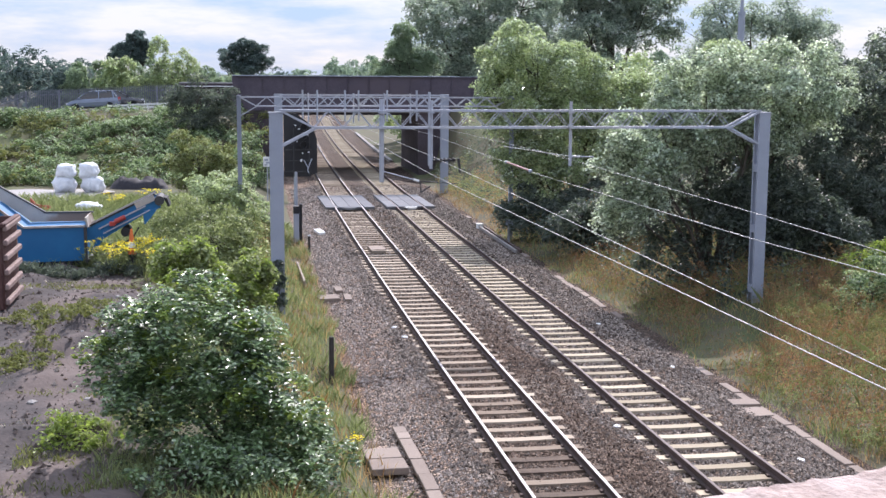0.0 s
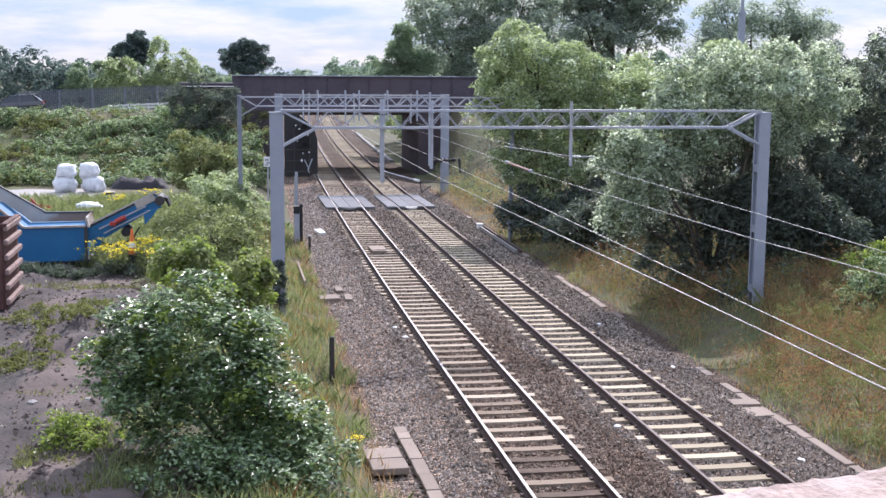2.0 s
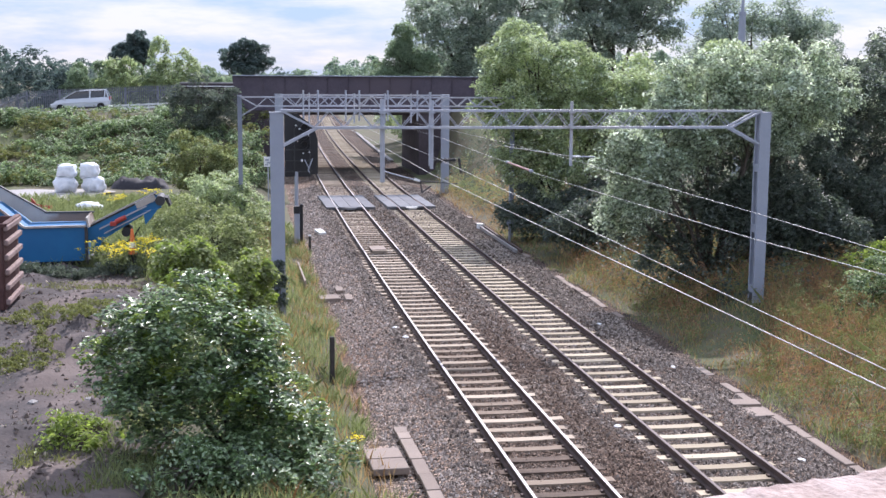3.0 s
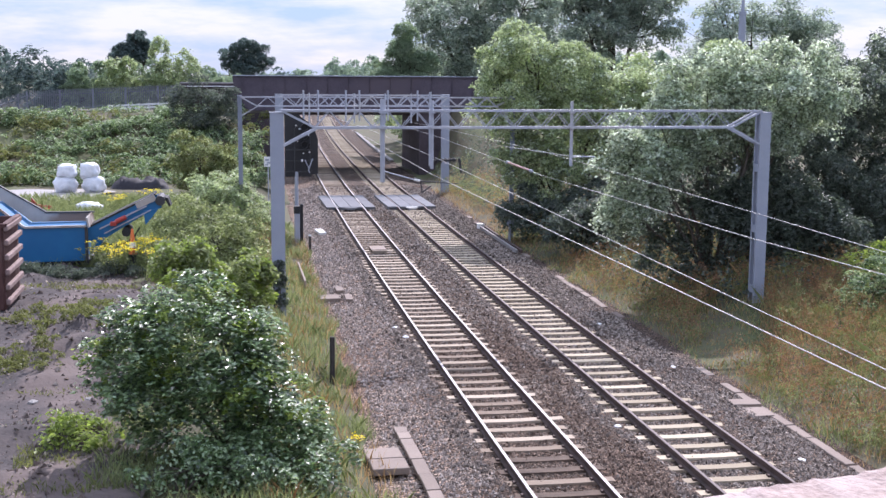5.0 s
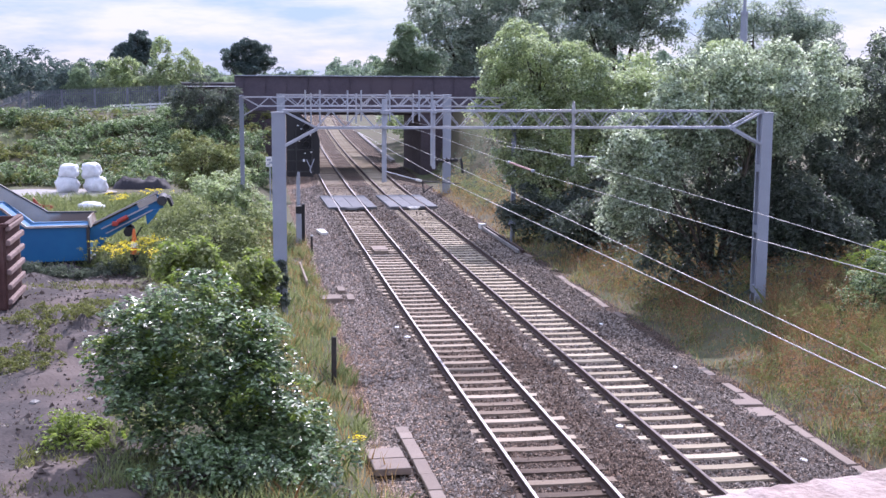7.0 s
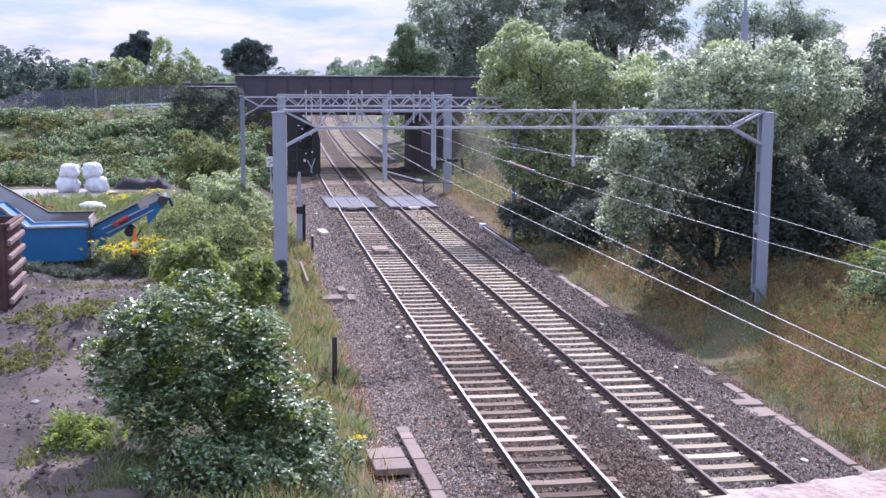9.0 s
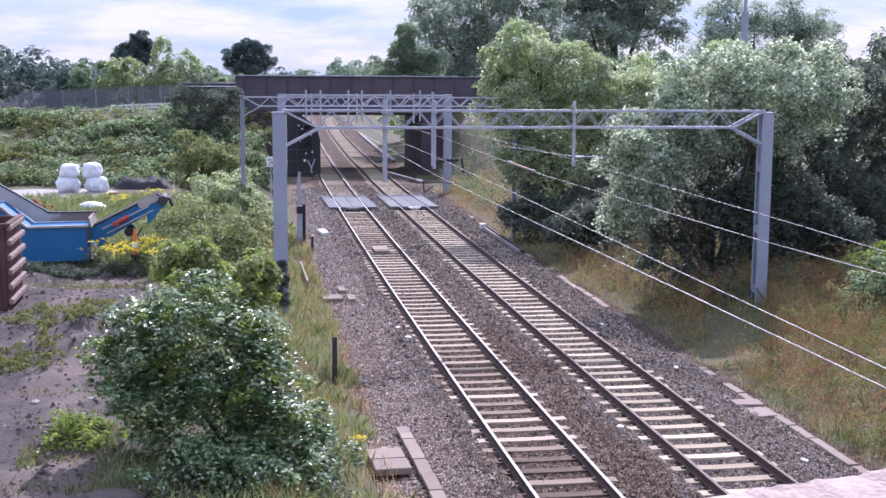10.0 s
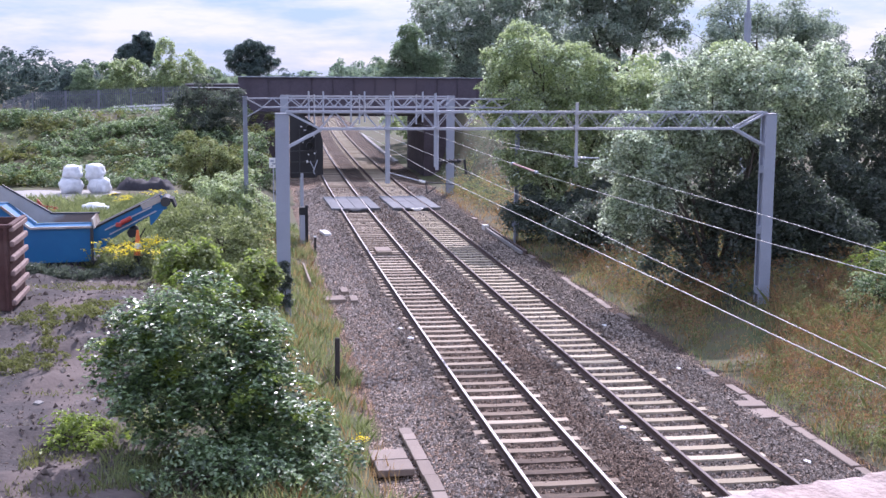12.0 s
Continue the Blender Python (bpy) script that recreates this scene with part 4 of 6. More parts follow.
# ---------------- trees and shrubs ----------------
def vegetation():
    def foot(x, y):
        return (x, y, land(x, y))

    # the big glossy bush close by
    plant("elder_bush", "large dense bush with dark glossy leaves, some coloured pale as sun glints", "bush", foot(-0.2, 22.0),
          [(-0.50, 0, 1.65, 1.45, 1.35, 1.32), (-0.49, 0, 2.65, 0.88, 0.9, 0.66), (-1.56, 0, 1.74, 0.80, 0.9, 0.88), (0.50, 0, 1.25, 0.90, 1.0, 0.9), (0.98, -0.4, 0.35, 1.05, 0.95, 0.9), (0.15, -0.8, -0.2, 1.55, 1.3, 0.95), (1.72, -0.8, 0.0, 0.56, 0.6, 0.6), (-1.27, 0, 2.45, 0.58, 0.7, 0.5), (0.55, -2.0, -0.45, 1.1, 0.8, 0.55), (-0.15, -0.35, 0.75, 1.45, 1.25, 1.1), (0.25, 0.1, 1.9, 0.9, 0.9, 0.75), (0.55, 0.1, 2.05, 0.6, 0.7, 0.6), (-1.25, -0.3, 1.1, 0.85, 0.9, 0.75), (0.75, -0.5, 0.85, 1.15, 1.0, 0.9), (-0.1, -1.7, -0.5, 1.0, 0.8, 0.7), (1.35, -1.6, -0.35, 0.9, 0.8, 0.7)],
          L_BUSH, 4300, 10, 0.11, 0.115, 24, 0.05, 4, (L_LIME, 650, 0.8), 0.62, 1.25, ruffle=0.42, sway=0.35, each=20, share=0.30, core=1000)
    plant("hazel_bush", "fresh yellow-green bush behind the glossy one", "bush", foot(-0.05, 28.5),
          [(0, 0, 1.5, 1.1, 0.9, 1.4), (-0.8, 0.2, 1.9, 0.9, 0.7, 1.0), (0.6, 0, 1.4, 0.75, 0.7, 1.1)],
          L_OLIVE, 900, 10, 0.12, 0.12, 33, 0.04, 3, (L_LIME, 450, 1.2), sway=0.4)
    plant("hazel_bush", "low bright green shrub at the edge of the yard", "bush", foot(-3.15, 23.0),
          [(0, 0, 0.15, 0.8, 0.7, 0.5), (0.5, -0.6, 0.1, 0.7, 0.5, 0.45)], L_LIME, 260, 10, 0.12, 0.10, 38, 0.03, 3)
    plant("hazel_bush", "low green shrub at the foot of the glossy bush", "bush", foot(-0.7, 19.9),
          [(0, 0, 0.2, 1.0, 0.6, 0.55), (0.8, 0.2, 0.1, 0.8, 0.6, 0.5)], L_BUSH, 300, 10, 0.12, 0.10, 39, 0.03, 3)
    plant("bramble_mound", "pale bramble and willowherb thicket on the bank", "bramble", foot(18.9, 33.5),
          [(0, 0, 0.8, 1.0, 0.9, 0.9), (1.2, 0.3, 1.2, 1.1, 0.9, 1.2), (2.6, 0.2, 1.3, 1.2, 1.0, 1.3), (-0.7, -0.4, 0.4, 0.7, 0.7, 0.6)],
          L_BRAMBLE, 1300, 10, 0.10, 0.095, 213, 0.03, 4, (L_WILLOW, 260, 0.7), 0.6, 0.7)
    plant("hazel_bush", "bright green shrub before the dark trees", "bush", foot(20.9, 38.0),
          [(0, 0, 0.5, 0.7, 0.7, 0.6), (1.3, 0, 0.7, 0.9, 0.8, 0.8)], L_LIME, 300, 10, 0.12, 0.11, 216, 0.03, 4)
    # lineside shrubs
    plant("sallow_bush", "broad olive-green bush beside the gantry mast", "bush", foot(-0.55, 46),
          [(0, 0, 1.1, 1.9, 1.5, 1.45), (-1.1, -0.4, 0.8, 1.1, 1.1, 1.1), (1.3, 0, 0.9, 1.0, 1.1, 1.2), (0.1, -1.5, 0.6, 1.7, 1.0, 1.0)],
          L_OLIVE, 1500, 9, 0.15, 0.12, 41, 0.06, 4)
    plant("bramble_mound", "pale green bramble mound", "bramble", foot(0.25, 58),
          [(0, 0, 0.9, 1.9, 1.6, 1.75), (0.9, -0.6, 0.5, 1.3, 1.1, 1.3), (-0.8, -0.4, 0.6, 1.2, 1.1, 1.3)],
          L_WILLOW, 1500, 9, 0.14, 0.14, 45, 0.05, 5, None, 0.6, 0.7)
    plant("hawthorn_bush", "dark green bush in front of the bank", "bush", foot(-1.4, 70),
          [(0, 0, 1.9, 1.75, 1.4, 1.75), (-0.9, 0, 1.2, 1.0, 1.0, 1.3), (0.9, -0.3, 1.2, 1.0, 1.0, 1.3)],
          L_OLIVE, 1100, 9, 0.17, 0.14, 47, 0.07, 3, (L_WEED, 500, 0.2))
    plant("hawthorn_bush", "dark bushes against the bridge abutment", "bush", foot(-1.5, 88.5),
          [(-0.2, 0, 1.7, 1.9, 1.4, 1.8), (-1.6, 0, 1.5, 1.2, 1.2, 1.6), (1.5, 0.2, 1.0, 1.3, 1.2, 1.8), (0.3, -1, 0.2, 1.8, 1.2, 1.4)],
          L_DARK_SHADE, 1700, 9, 0.18, 0.15, 49, 0.08, 3)
    plant("bramble_mound", "brambles below the abutment", "bramble", foot(1.7, 80),
          [(0, 0, 0.9, 1.4, 1.5, 1.3), (0.8, -2, 0.4, 0.9, 1.2, 1.0)], L_BRAMBLE, 600, 9, 0.17, 0.15, 51, 0.05, 4, None, 0.6, 0.9)

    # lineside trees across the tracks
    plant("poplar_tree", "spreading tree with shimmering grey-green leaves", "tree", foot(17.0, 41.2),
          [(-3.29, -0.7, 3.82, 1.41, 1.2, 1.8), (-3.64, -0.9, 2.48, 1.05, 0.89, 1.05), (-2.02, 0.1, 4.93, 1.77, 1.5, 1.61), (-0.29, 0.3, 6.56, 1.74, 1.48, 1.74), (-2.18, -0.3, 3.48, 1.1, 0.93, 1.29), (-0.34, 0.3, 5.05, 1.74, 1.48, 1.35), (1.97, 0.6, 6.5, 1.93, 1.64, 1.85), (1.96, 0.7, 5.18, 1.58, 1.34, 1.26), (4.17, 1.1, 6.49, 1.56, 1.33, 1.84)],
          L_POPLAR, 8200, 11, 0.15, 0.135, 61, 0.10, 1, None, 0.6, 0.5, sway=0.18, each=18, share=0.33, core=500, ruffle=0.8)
    # paler leaves above 3.6 m put the sun on the crown into colour
    plant("alder_tree", "dense dark tree with a few pale leaves painted as sunlit", "tree", foot(25.2, 49.5),
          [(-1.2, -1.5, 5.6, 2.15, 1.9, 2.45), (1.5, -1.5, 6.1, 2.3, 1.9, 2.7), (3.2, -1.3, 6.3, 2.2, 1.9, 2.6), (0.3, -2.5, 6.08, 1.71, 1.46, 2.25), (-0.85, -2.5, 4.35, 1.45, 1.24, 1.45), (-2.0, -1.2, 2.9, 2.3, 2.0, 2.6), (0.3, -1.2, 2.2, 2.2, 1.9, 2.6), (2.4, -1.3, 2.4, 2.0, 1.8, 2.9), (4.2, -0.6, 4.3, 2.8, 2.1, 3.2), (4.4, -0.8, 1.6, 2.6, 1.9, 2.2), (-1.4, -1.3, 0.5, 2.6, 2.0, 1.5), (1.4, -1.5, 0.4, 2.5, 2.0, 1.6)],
          L_DARK_SHADE, 8000, 11, 0.18, 0.14, 63, 0.18, 1, (L_POPLAR, 2200, 3.6), 0.6, 0.45, ruffle=0.7, sway=0.15, each=18, share=0.33, core=600)
    plant("poplar_tree", "rounded leafy tree overhanging the far end of the cutting", "tree", foot(16.2, 59),
          [(-1.6, -0.4, 8.1, 2.1, 1.9, 1.85), (-3.2, -0.2, 6.6, 1.65, 1.6, 2.1), (0.1, -0.3, 7.0, 2.2, 1.9, 1.95), (2.4, 0, 6.4, 2.2, 1.9, 1.7), (-1.0, -0.6, 4.9, 2.3, 2.0, 2.0), (3.85, 0, 5.8, 1.7, 1.6, 1.65), (-2.45, -1.3, 3.5, 1.0, 1.0, 1.5), (1.9, -0.6, 4.1, 2.4, 1.9, 2.1), (-1.2, -1.4, 2.3, 1.9, 1.6, 1.9)],
          L_WILLOW, 7500, 11, 0.20, 0.15, 65, 0.14, 1, (L_POPLAR, 1200, 0.0), 0.6, 0.5, ruffle=0.75, sway=0.15, each=18, share=0.32, core=500)
    # thickets: the shade under the crowns is put into their dark leaf colour
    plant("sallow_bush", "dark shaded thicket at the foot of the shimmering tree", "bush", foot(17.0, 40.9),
          [(-1.6, 0.2, 0.9, 1.4, 1.0, 1.3), (0.6, 0.2, 1.5, 1.9, 1.2, 2.0), (2.6, 0.4, 1.8, 2.0, 1.3, 2.3), (0.3, 1.2, 2.8, 1.7, 1.2, 1.5), (2.3, 1.2, 3.0, 1.8, 1.2, 1.5), (4.2, 0.4, 1.6, 1.8, 1.3, 2.0), (1.6, 3.0, 4.6, 2.4, 1.2, 1.5), (3.6, 3.0, 4.4, 2.0, 1.2, 1.8)], L_DARK_SHADE, 5200, 10, 0.2, 0.15, 166, 0.06, 4)
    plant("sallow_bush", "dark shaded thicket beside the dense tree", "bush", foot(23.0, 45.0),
          [(-1.6, 0, 1.4, 2.2, 1.5, 2.0), (1.5, 0.3, 1.6, 2.4, 1.5, 2.4), (4.2, 0.3, 1.5, 2.2, 1.5, 2.2)], L_DARK_SHADE, 2200, 10, 0.2, 0.15, 168, 0.06, 4)
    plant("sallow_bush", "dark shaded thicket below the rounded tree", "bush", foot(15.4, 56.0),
          [(-1.2, 0, 1.0, 1.7, 1.4, 1.5), (1.2, 0, 1.2, 2.2, 1.5, 1.9)], L_DARK_SHADE, 1500, 10, 0.2, 0.16, 170, 0.06, 4)
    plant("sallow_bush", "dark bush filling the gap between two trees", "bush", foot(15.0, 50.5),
          [(0, 0, 1.2, 1.8, 1.6, 1.6), (2.0, 0.4, 1.8, 2.2, 1.8, 2.4)], L_DARK_SHADE, 1500, 10, 0.2, 0.16, 66, 0.06, 4)
    plant("willow_tree", "leafy tree behind the lineside trees", "tree", foot(25.5, 62),
          [(0, 0, 5.4, 4.0, 3.0, 3.0), (-3.5, 0, 5.0, 2.6, 2.6, 2.8), (5, 0, 5.0, 4.0, 3.0, 2.9)], L_WILLOW, 3200, 10, 0.26, 0.22, 68, 0.2)
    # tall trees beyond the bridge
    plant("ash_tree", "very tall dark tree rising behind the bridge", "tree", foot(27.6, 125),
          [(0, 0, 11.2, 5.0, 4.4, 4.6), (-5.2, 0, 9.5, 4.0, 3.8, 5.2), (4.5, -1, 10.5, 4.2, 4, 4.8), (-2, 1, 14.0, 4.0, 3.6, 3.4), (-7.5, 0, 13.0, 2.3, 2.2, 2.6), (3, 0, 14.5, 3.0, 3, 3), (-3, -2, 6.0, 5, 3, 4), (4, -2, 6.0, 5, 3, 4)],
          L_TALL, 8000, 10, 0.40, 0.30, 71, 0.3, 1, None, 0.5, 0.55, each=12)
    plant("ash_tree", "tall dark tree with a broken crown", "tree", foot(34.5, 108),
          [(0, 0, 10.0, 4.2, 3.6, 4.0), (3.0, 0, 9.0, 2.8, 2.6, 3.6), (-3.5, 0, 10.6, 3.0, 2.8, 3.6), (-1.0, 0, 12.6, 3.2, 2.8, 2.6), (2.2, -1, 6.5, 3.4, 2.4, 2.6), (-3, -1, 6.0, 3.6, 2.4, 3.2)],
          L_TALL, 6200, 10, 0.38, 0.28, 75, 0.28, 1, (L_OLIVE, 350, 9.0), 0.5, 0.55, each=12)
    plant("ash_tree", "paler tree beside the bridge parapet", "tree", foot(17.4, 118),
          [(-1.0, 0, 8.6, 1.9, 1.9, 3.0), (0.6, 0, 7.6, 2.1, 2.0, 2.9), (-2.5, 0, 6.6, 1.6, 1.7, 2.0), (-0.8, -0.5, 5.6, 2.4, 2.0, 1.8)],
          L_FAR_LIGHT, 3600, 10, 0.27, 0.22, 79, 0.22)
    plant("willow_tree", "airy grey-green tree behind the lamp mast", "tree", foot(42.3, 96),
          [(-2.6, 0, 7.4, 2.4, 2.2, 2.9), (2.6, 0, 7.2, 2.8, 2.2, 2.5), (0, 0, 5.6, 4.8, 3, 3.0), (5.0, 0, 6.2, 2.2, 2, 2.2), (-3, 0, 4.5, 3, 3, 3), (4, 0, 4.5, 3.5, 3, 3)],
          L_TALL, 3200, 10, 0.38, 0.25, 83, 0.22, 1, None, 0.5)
    # shrubs past the bridge
    plant("sallow_bush", "sunlit bushes beyond the bridge opening", "bush", foot(17.4, 113),
          [(0, 0, 1.0, 1.8, 3, 2.0), (-0.5, 6, 0.9, 1.8, 3, 1.8), (0.5, 14, 1.0, 2, 4, 2.0), (1.0, 22, 1.2, 2, 4, 2.4), (0.8, -2, 3.2, 1.8, 2, 1.8)], L_WILLOW, 1500, 9, 0.3, 0.3, 85, 0.08, 3)
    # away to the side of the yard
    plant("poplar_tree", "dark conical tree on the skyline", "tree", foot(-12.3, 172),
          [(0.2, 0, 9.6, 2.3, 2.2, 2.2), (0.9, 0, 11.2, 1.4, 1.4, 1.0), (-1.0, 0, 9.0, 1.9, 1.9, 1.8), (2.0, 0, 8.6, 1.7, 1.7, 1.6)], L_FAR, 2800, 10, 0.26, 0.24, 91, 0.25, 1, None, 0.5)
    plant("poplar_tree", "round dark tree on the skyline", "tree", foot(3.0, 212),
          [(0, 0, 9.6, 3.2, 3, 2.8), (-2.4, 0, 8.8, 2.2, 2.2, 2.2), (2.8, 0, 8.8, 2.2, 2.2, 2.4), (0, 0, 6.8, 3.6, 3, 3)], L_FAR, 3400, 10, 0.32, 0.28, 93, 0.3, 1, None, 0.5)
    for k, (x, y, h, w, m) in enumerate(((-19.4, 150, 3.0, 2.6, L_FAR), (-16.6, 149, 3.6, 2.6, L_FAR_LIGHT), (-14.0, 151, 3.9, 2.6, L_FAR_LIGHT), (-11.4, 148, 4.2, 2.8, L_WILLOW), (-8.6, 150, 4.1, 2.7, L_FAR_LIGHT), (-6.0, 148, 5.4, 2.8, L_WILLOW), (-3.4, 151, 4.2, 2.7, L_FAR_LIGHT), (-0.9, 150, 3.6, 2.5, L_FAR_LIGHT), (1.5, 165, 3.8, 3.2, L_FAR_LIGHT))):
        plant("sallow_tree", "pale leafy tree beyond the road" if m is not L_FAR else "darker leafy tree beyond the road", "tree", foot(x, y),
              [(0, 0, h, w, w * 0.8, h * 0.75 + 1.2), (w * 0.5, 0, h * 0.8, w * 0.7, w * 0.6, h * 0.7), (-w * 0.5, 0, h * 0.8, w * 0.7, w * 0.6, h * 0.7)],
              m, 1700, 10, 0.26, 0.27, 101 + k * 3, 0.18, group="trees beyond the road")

    # a continuous belt of woods on the horizon
    g = np.random.default_rng(5)
    lobes = []
    for k in range(150):
        x = g.uniform(-120, 60)
        y = 262 + g.uniform(-20, 20)
        h = 7.0 + 1.2 * math.sin(x * 0.11) + g.uniform(-1.0, 1.4) + (2.0 if -60 < x < -22 else 0)
        if x > -8:
            h *= 0.80
        lobes.append((x, y, h * 0.5, g.uniform(3, 5.5), 4, h * 0.62))
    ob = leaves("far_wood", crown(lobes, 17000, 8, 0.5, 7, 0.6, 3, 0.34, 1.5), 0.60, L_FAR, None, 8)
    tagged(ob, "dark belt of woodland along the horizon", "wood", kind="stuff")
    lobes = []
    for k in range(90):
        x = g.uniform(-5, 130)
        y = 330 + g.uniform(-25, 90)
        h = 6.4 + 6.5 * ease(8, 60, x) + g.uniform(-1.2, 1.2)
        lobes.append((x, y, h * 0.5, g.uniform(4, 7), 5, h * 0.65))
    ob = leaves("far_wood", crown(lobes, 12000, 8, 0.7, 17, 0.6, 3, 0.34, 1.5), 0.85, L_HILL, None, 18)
    tagged(ob, "green wooded rise in the distance, haze in its leaf colour", "wood", kind="stuff")

    # brambles over the road bank
    g = np.random.default_rng(3)
    mounds = []
    for x, y, z in scatter(230, 13, -25, 1.2, 75.0, 94.6, follow=False):
        r = g.uniform(0.6, 1.5)
        mounds.append((x, y, z + 0.05 + 0.9 * max(0, noise.noise((x * 0.4, y * 0.4, 4.0))), r * 1.8, r * 0.9, r * g.uniform(0.5, 0.95) * (1 - 0.85 * ease(87.0, 94.5, y))))
    for rank, mat, count, label in ((0, L_BRAMBLE, 11500, "tangled pale green brambles covering the road bank"), (1, L_WEED, 3600, "duller olive growth between the brambles on the bank")):
        kept = [m for m in mounds if (noise.noise((m[0] * 0.35, m[1] * 0.5, 6.0)) > 0.14) == bool(rank)]
        c = crown(kept, count, 10, 0.19, 15 + rank, 0.80, 6, 0.36, 3.5)
        tagged(leaves("bramble_bank", c, 0.19, mat, None, 14 + rank, 0.7), label, "bramble", kind="stuff")
    # undergrowth below the lineside trees, its shade put into the leaf colour
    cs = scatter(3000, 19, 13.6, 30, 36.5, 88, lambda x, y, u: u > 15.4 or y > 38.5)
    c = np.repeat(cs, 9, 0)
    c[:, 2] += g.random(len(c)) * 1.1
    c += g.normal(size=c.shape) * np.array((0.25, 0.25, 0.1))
    tagged(leaves("undergrowth", c, 0.16, L_DARK_SHADE, None, 20, 0.6), "leafy undergrowth below the trees, darkened as shade", "undergrowth", kind="stuff")
    cs = scatter(420, 23, 18.6, 26, 24, 35, lambda x, y, u: u > 18.6)
    c = np.repeat(cs, 11, 0)
    c[:, 2] += 0.3 + g.random(len(c)) * 0.9
    c += g.normal(size=c.shape) * np.array((0.22, 0.22, 0.1))
    tagged(leaves("bramble_patch", c, 0.13, L_BRAMBLE, None, 24, 0.8), "bramble patch on the grassy bank", "bramble", kind="stuff")


def grasses():
    g = np.random.default_rng(31)

    def right(x, y, u):
        return u > 12.45 + 0.35 * noise.noise((1.0, y * 0.7, 2.0))

    def trodden(x, y):
        """Short turf before the foot of the mast."""
        return 31.0 < y < 37.6 and -1.6 < x - 16.8 * y / 37 < 0.3

    def turf(p):
        return np.array([0.4 if trodden(a, b) else 1.0 for a, b, _ in p])

    p = scatter(24000, 41, 12.2, 21, 17, 60, right, lumpy=0.9)
    low = 0.16 + 0.42 * np.clip((p[:, 0] - 12.8) / 4, 0, 1)
    lump = np.array([0.6 + 1.5 * max(0.0, noise.noise((a * 0.8, b * 0.8, 7.0)) + 0.1) for a, b, _ in p])
    blades("green_grass", p, turf(p) * low * lump * g.uniform(0.5, 1.2, len(p)), 0.016, L_GRASS, 42, 0.55, "long green grass on the cutting side")
    p = scatter(23000, 43, 12.3, 21, 17, 82, right, lumpy=1.3)
    lump = np.array([0.6 + 1.5 * max(0.0, noise.noise((a * 0.8, b * 0.8, 7.0)) + 0.1) for a, b, _ in p])
    blades("dry_grass", p, turf(p) * lump * (0.2 + 0.45 * np.clip((p[:, 0] - 12.8) / 4, 0, 1)) * g.uniform(0.5, 1.4, len(p)), 0.013, L_DRY, 44, 0.45, "tall straw-coloured dry grass going to seed")
    p = scatter(1300, 53, 12.9, 21, 18, 48, lambda x, y, u: right(x, y, u) and not trodden(x, y), lumpy=1.0)
    c = np.repeat(p, 14, 0)
    c[:, 2] += 0.1 + g.random(len(c)) * 0.55
    c += g.normal(size=c.shape) * np.array((0.16, 0.16, 0.05))
    tagged(leaves("weeds", c, 0.075, L_WEED, None, 54, 0.5), "low green weeds among the grass", "weeds", kind="stuff")
    p = scatter(2300, 55, 12.7, 20, 18, 48, lambda x, y, u: right(x, y, u) and not trodden(x, y), lumpy=1.4)
    c = np.repeat(p, 16, 0)
    c[:, 2] += 0.2 + g.random(len(c)) * 0.75
    c += g.normal(size=c.shape) * np.array((0.10, 0.10, 0.05))
    tagged(leaves("dock_stalks", c, 0.055, L_RUSTY, None, 56, 0.2), "rust-brown seeding dock among the grass", "weeds", kind="stuff")

    # tall herbs in clumps on the cutting side
    for name, label, mat, n, size, seed, tall in (
            ("nettles", "tall green nettles and willowherb on the bank", L_WEED, 140, 0.052, 201, 1.0),
            ("tansy", "yellow-olive tall herbs on the bank", L_OLIVE, 180, 0.048, 204, 1.05),
            ("dock", "rust-brown docks gone to seed on the bank", L_RUSTY, 190, 0.038, 207, 1.0),
            ("dry_herbs", "straw-coloured dead herbs on the bank", L_DRY, 90, 0.038, 210, 0.95)):
        mounds = []
        if mat in (L_OLIVE, L_DRY):
            for x, y, z in scatter(60, seed + 5, 13.0, 15.2, 54, 84, lumpy=1.0):
                h = g.uniform(0.8, 1.7)
                mounds.append((x, y, z + h * 0.5, g.uniform(0.4, 0.8), g.uniform(0.4, 0.8), h * 0.55))
        for x, y, z in scatter(n, seed, 13.0, 21.5, 18, 40, lambda x, y, u: right(x, y, u) and (u > 14.2 or y < 30) and not trodden(x, y), lumpy=1.2):
            near = 0.45 + 0.55 * ease(12.8, 15.5, x - drift(y))
            h = tall * near * g.uniform(0.6, 1.25)
            mounds.append((x, y, z + h * 0.55, g.uniform(0.26, 0.52), g.uniform(0.26, 0.52), h * 0.55))
        tagged(leaves(name, crown(mounds, n * 48, 10, 0.055, seed + 1, 0.3, 3, 0.45, 1.4), size, mat, None, seed + 2, 0.3, wide=0.34, ruffle=0.9), label, "weeds", kind="stuff")

    def left(x, y, u):
        return u < 2.95 + 0.4 * noise.noise((4.0, y * 0.6, 2.0))

    p = scatter(30000, 45, -2.4, 3.4, 16, 62, left, lumpy=0.6)
    blades("green_grass", p, 0.12 + 0.35 * g.random(len(p)), 0.015, L_GRASS, 46, 0.4, "rough green grass beside the line")
    p = scatter(4500, 47, 0.4, 3.4, 16, 60, left, lumpy=0.9)
    blades("dry_grass", p, 0.15 + 0.38 * g.random(len(p)), 0.012, L_DRY, 48, 0.35, "dry grass at the edge of the ballast")
    p = scatter(34000, 49, -12, 0.5, 41, 68.0, lambda x, y, u: y > 43.5 or u > -3.2, lumpy=0.8)
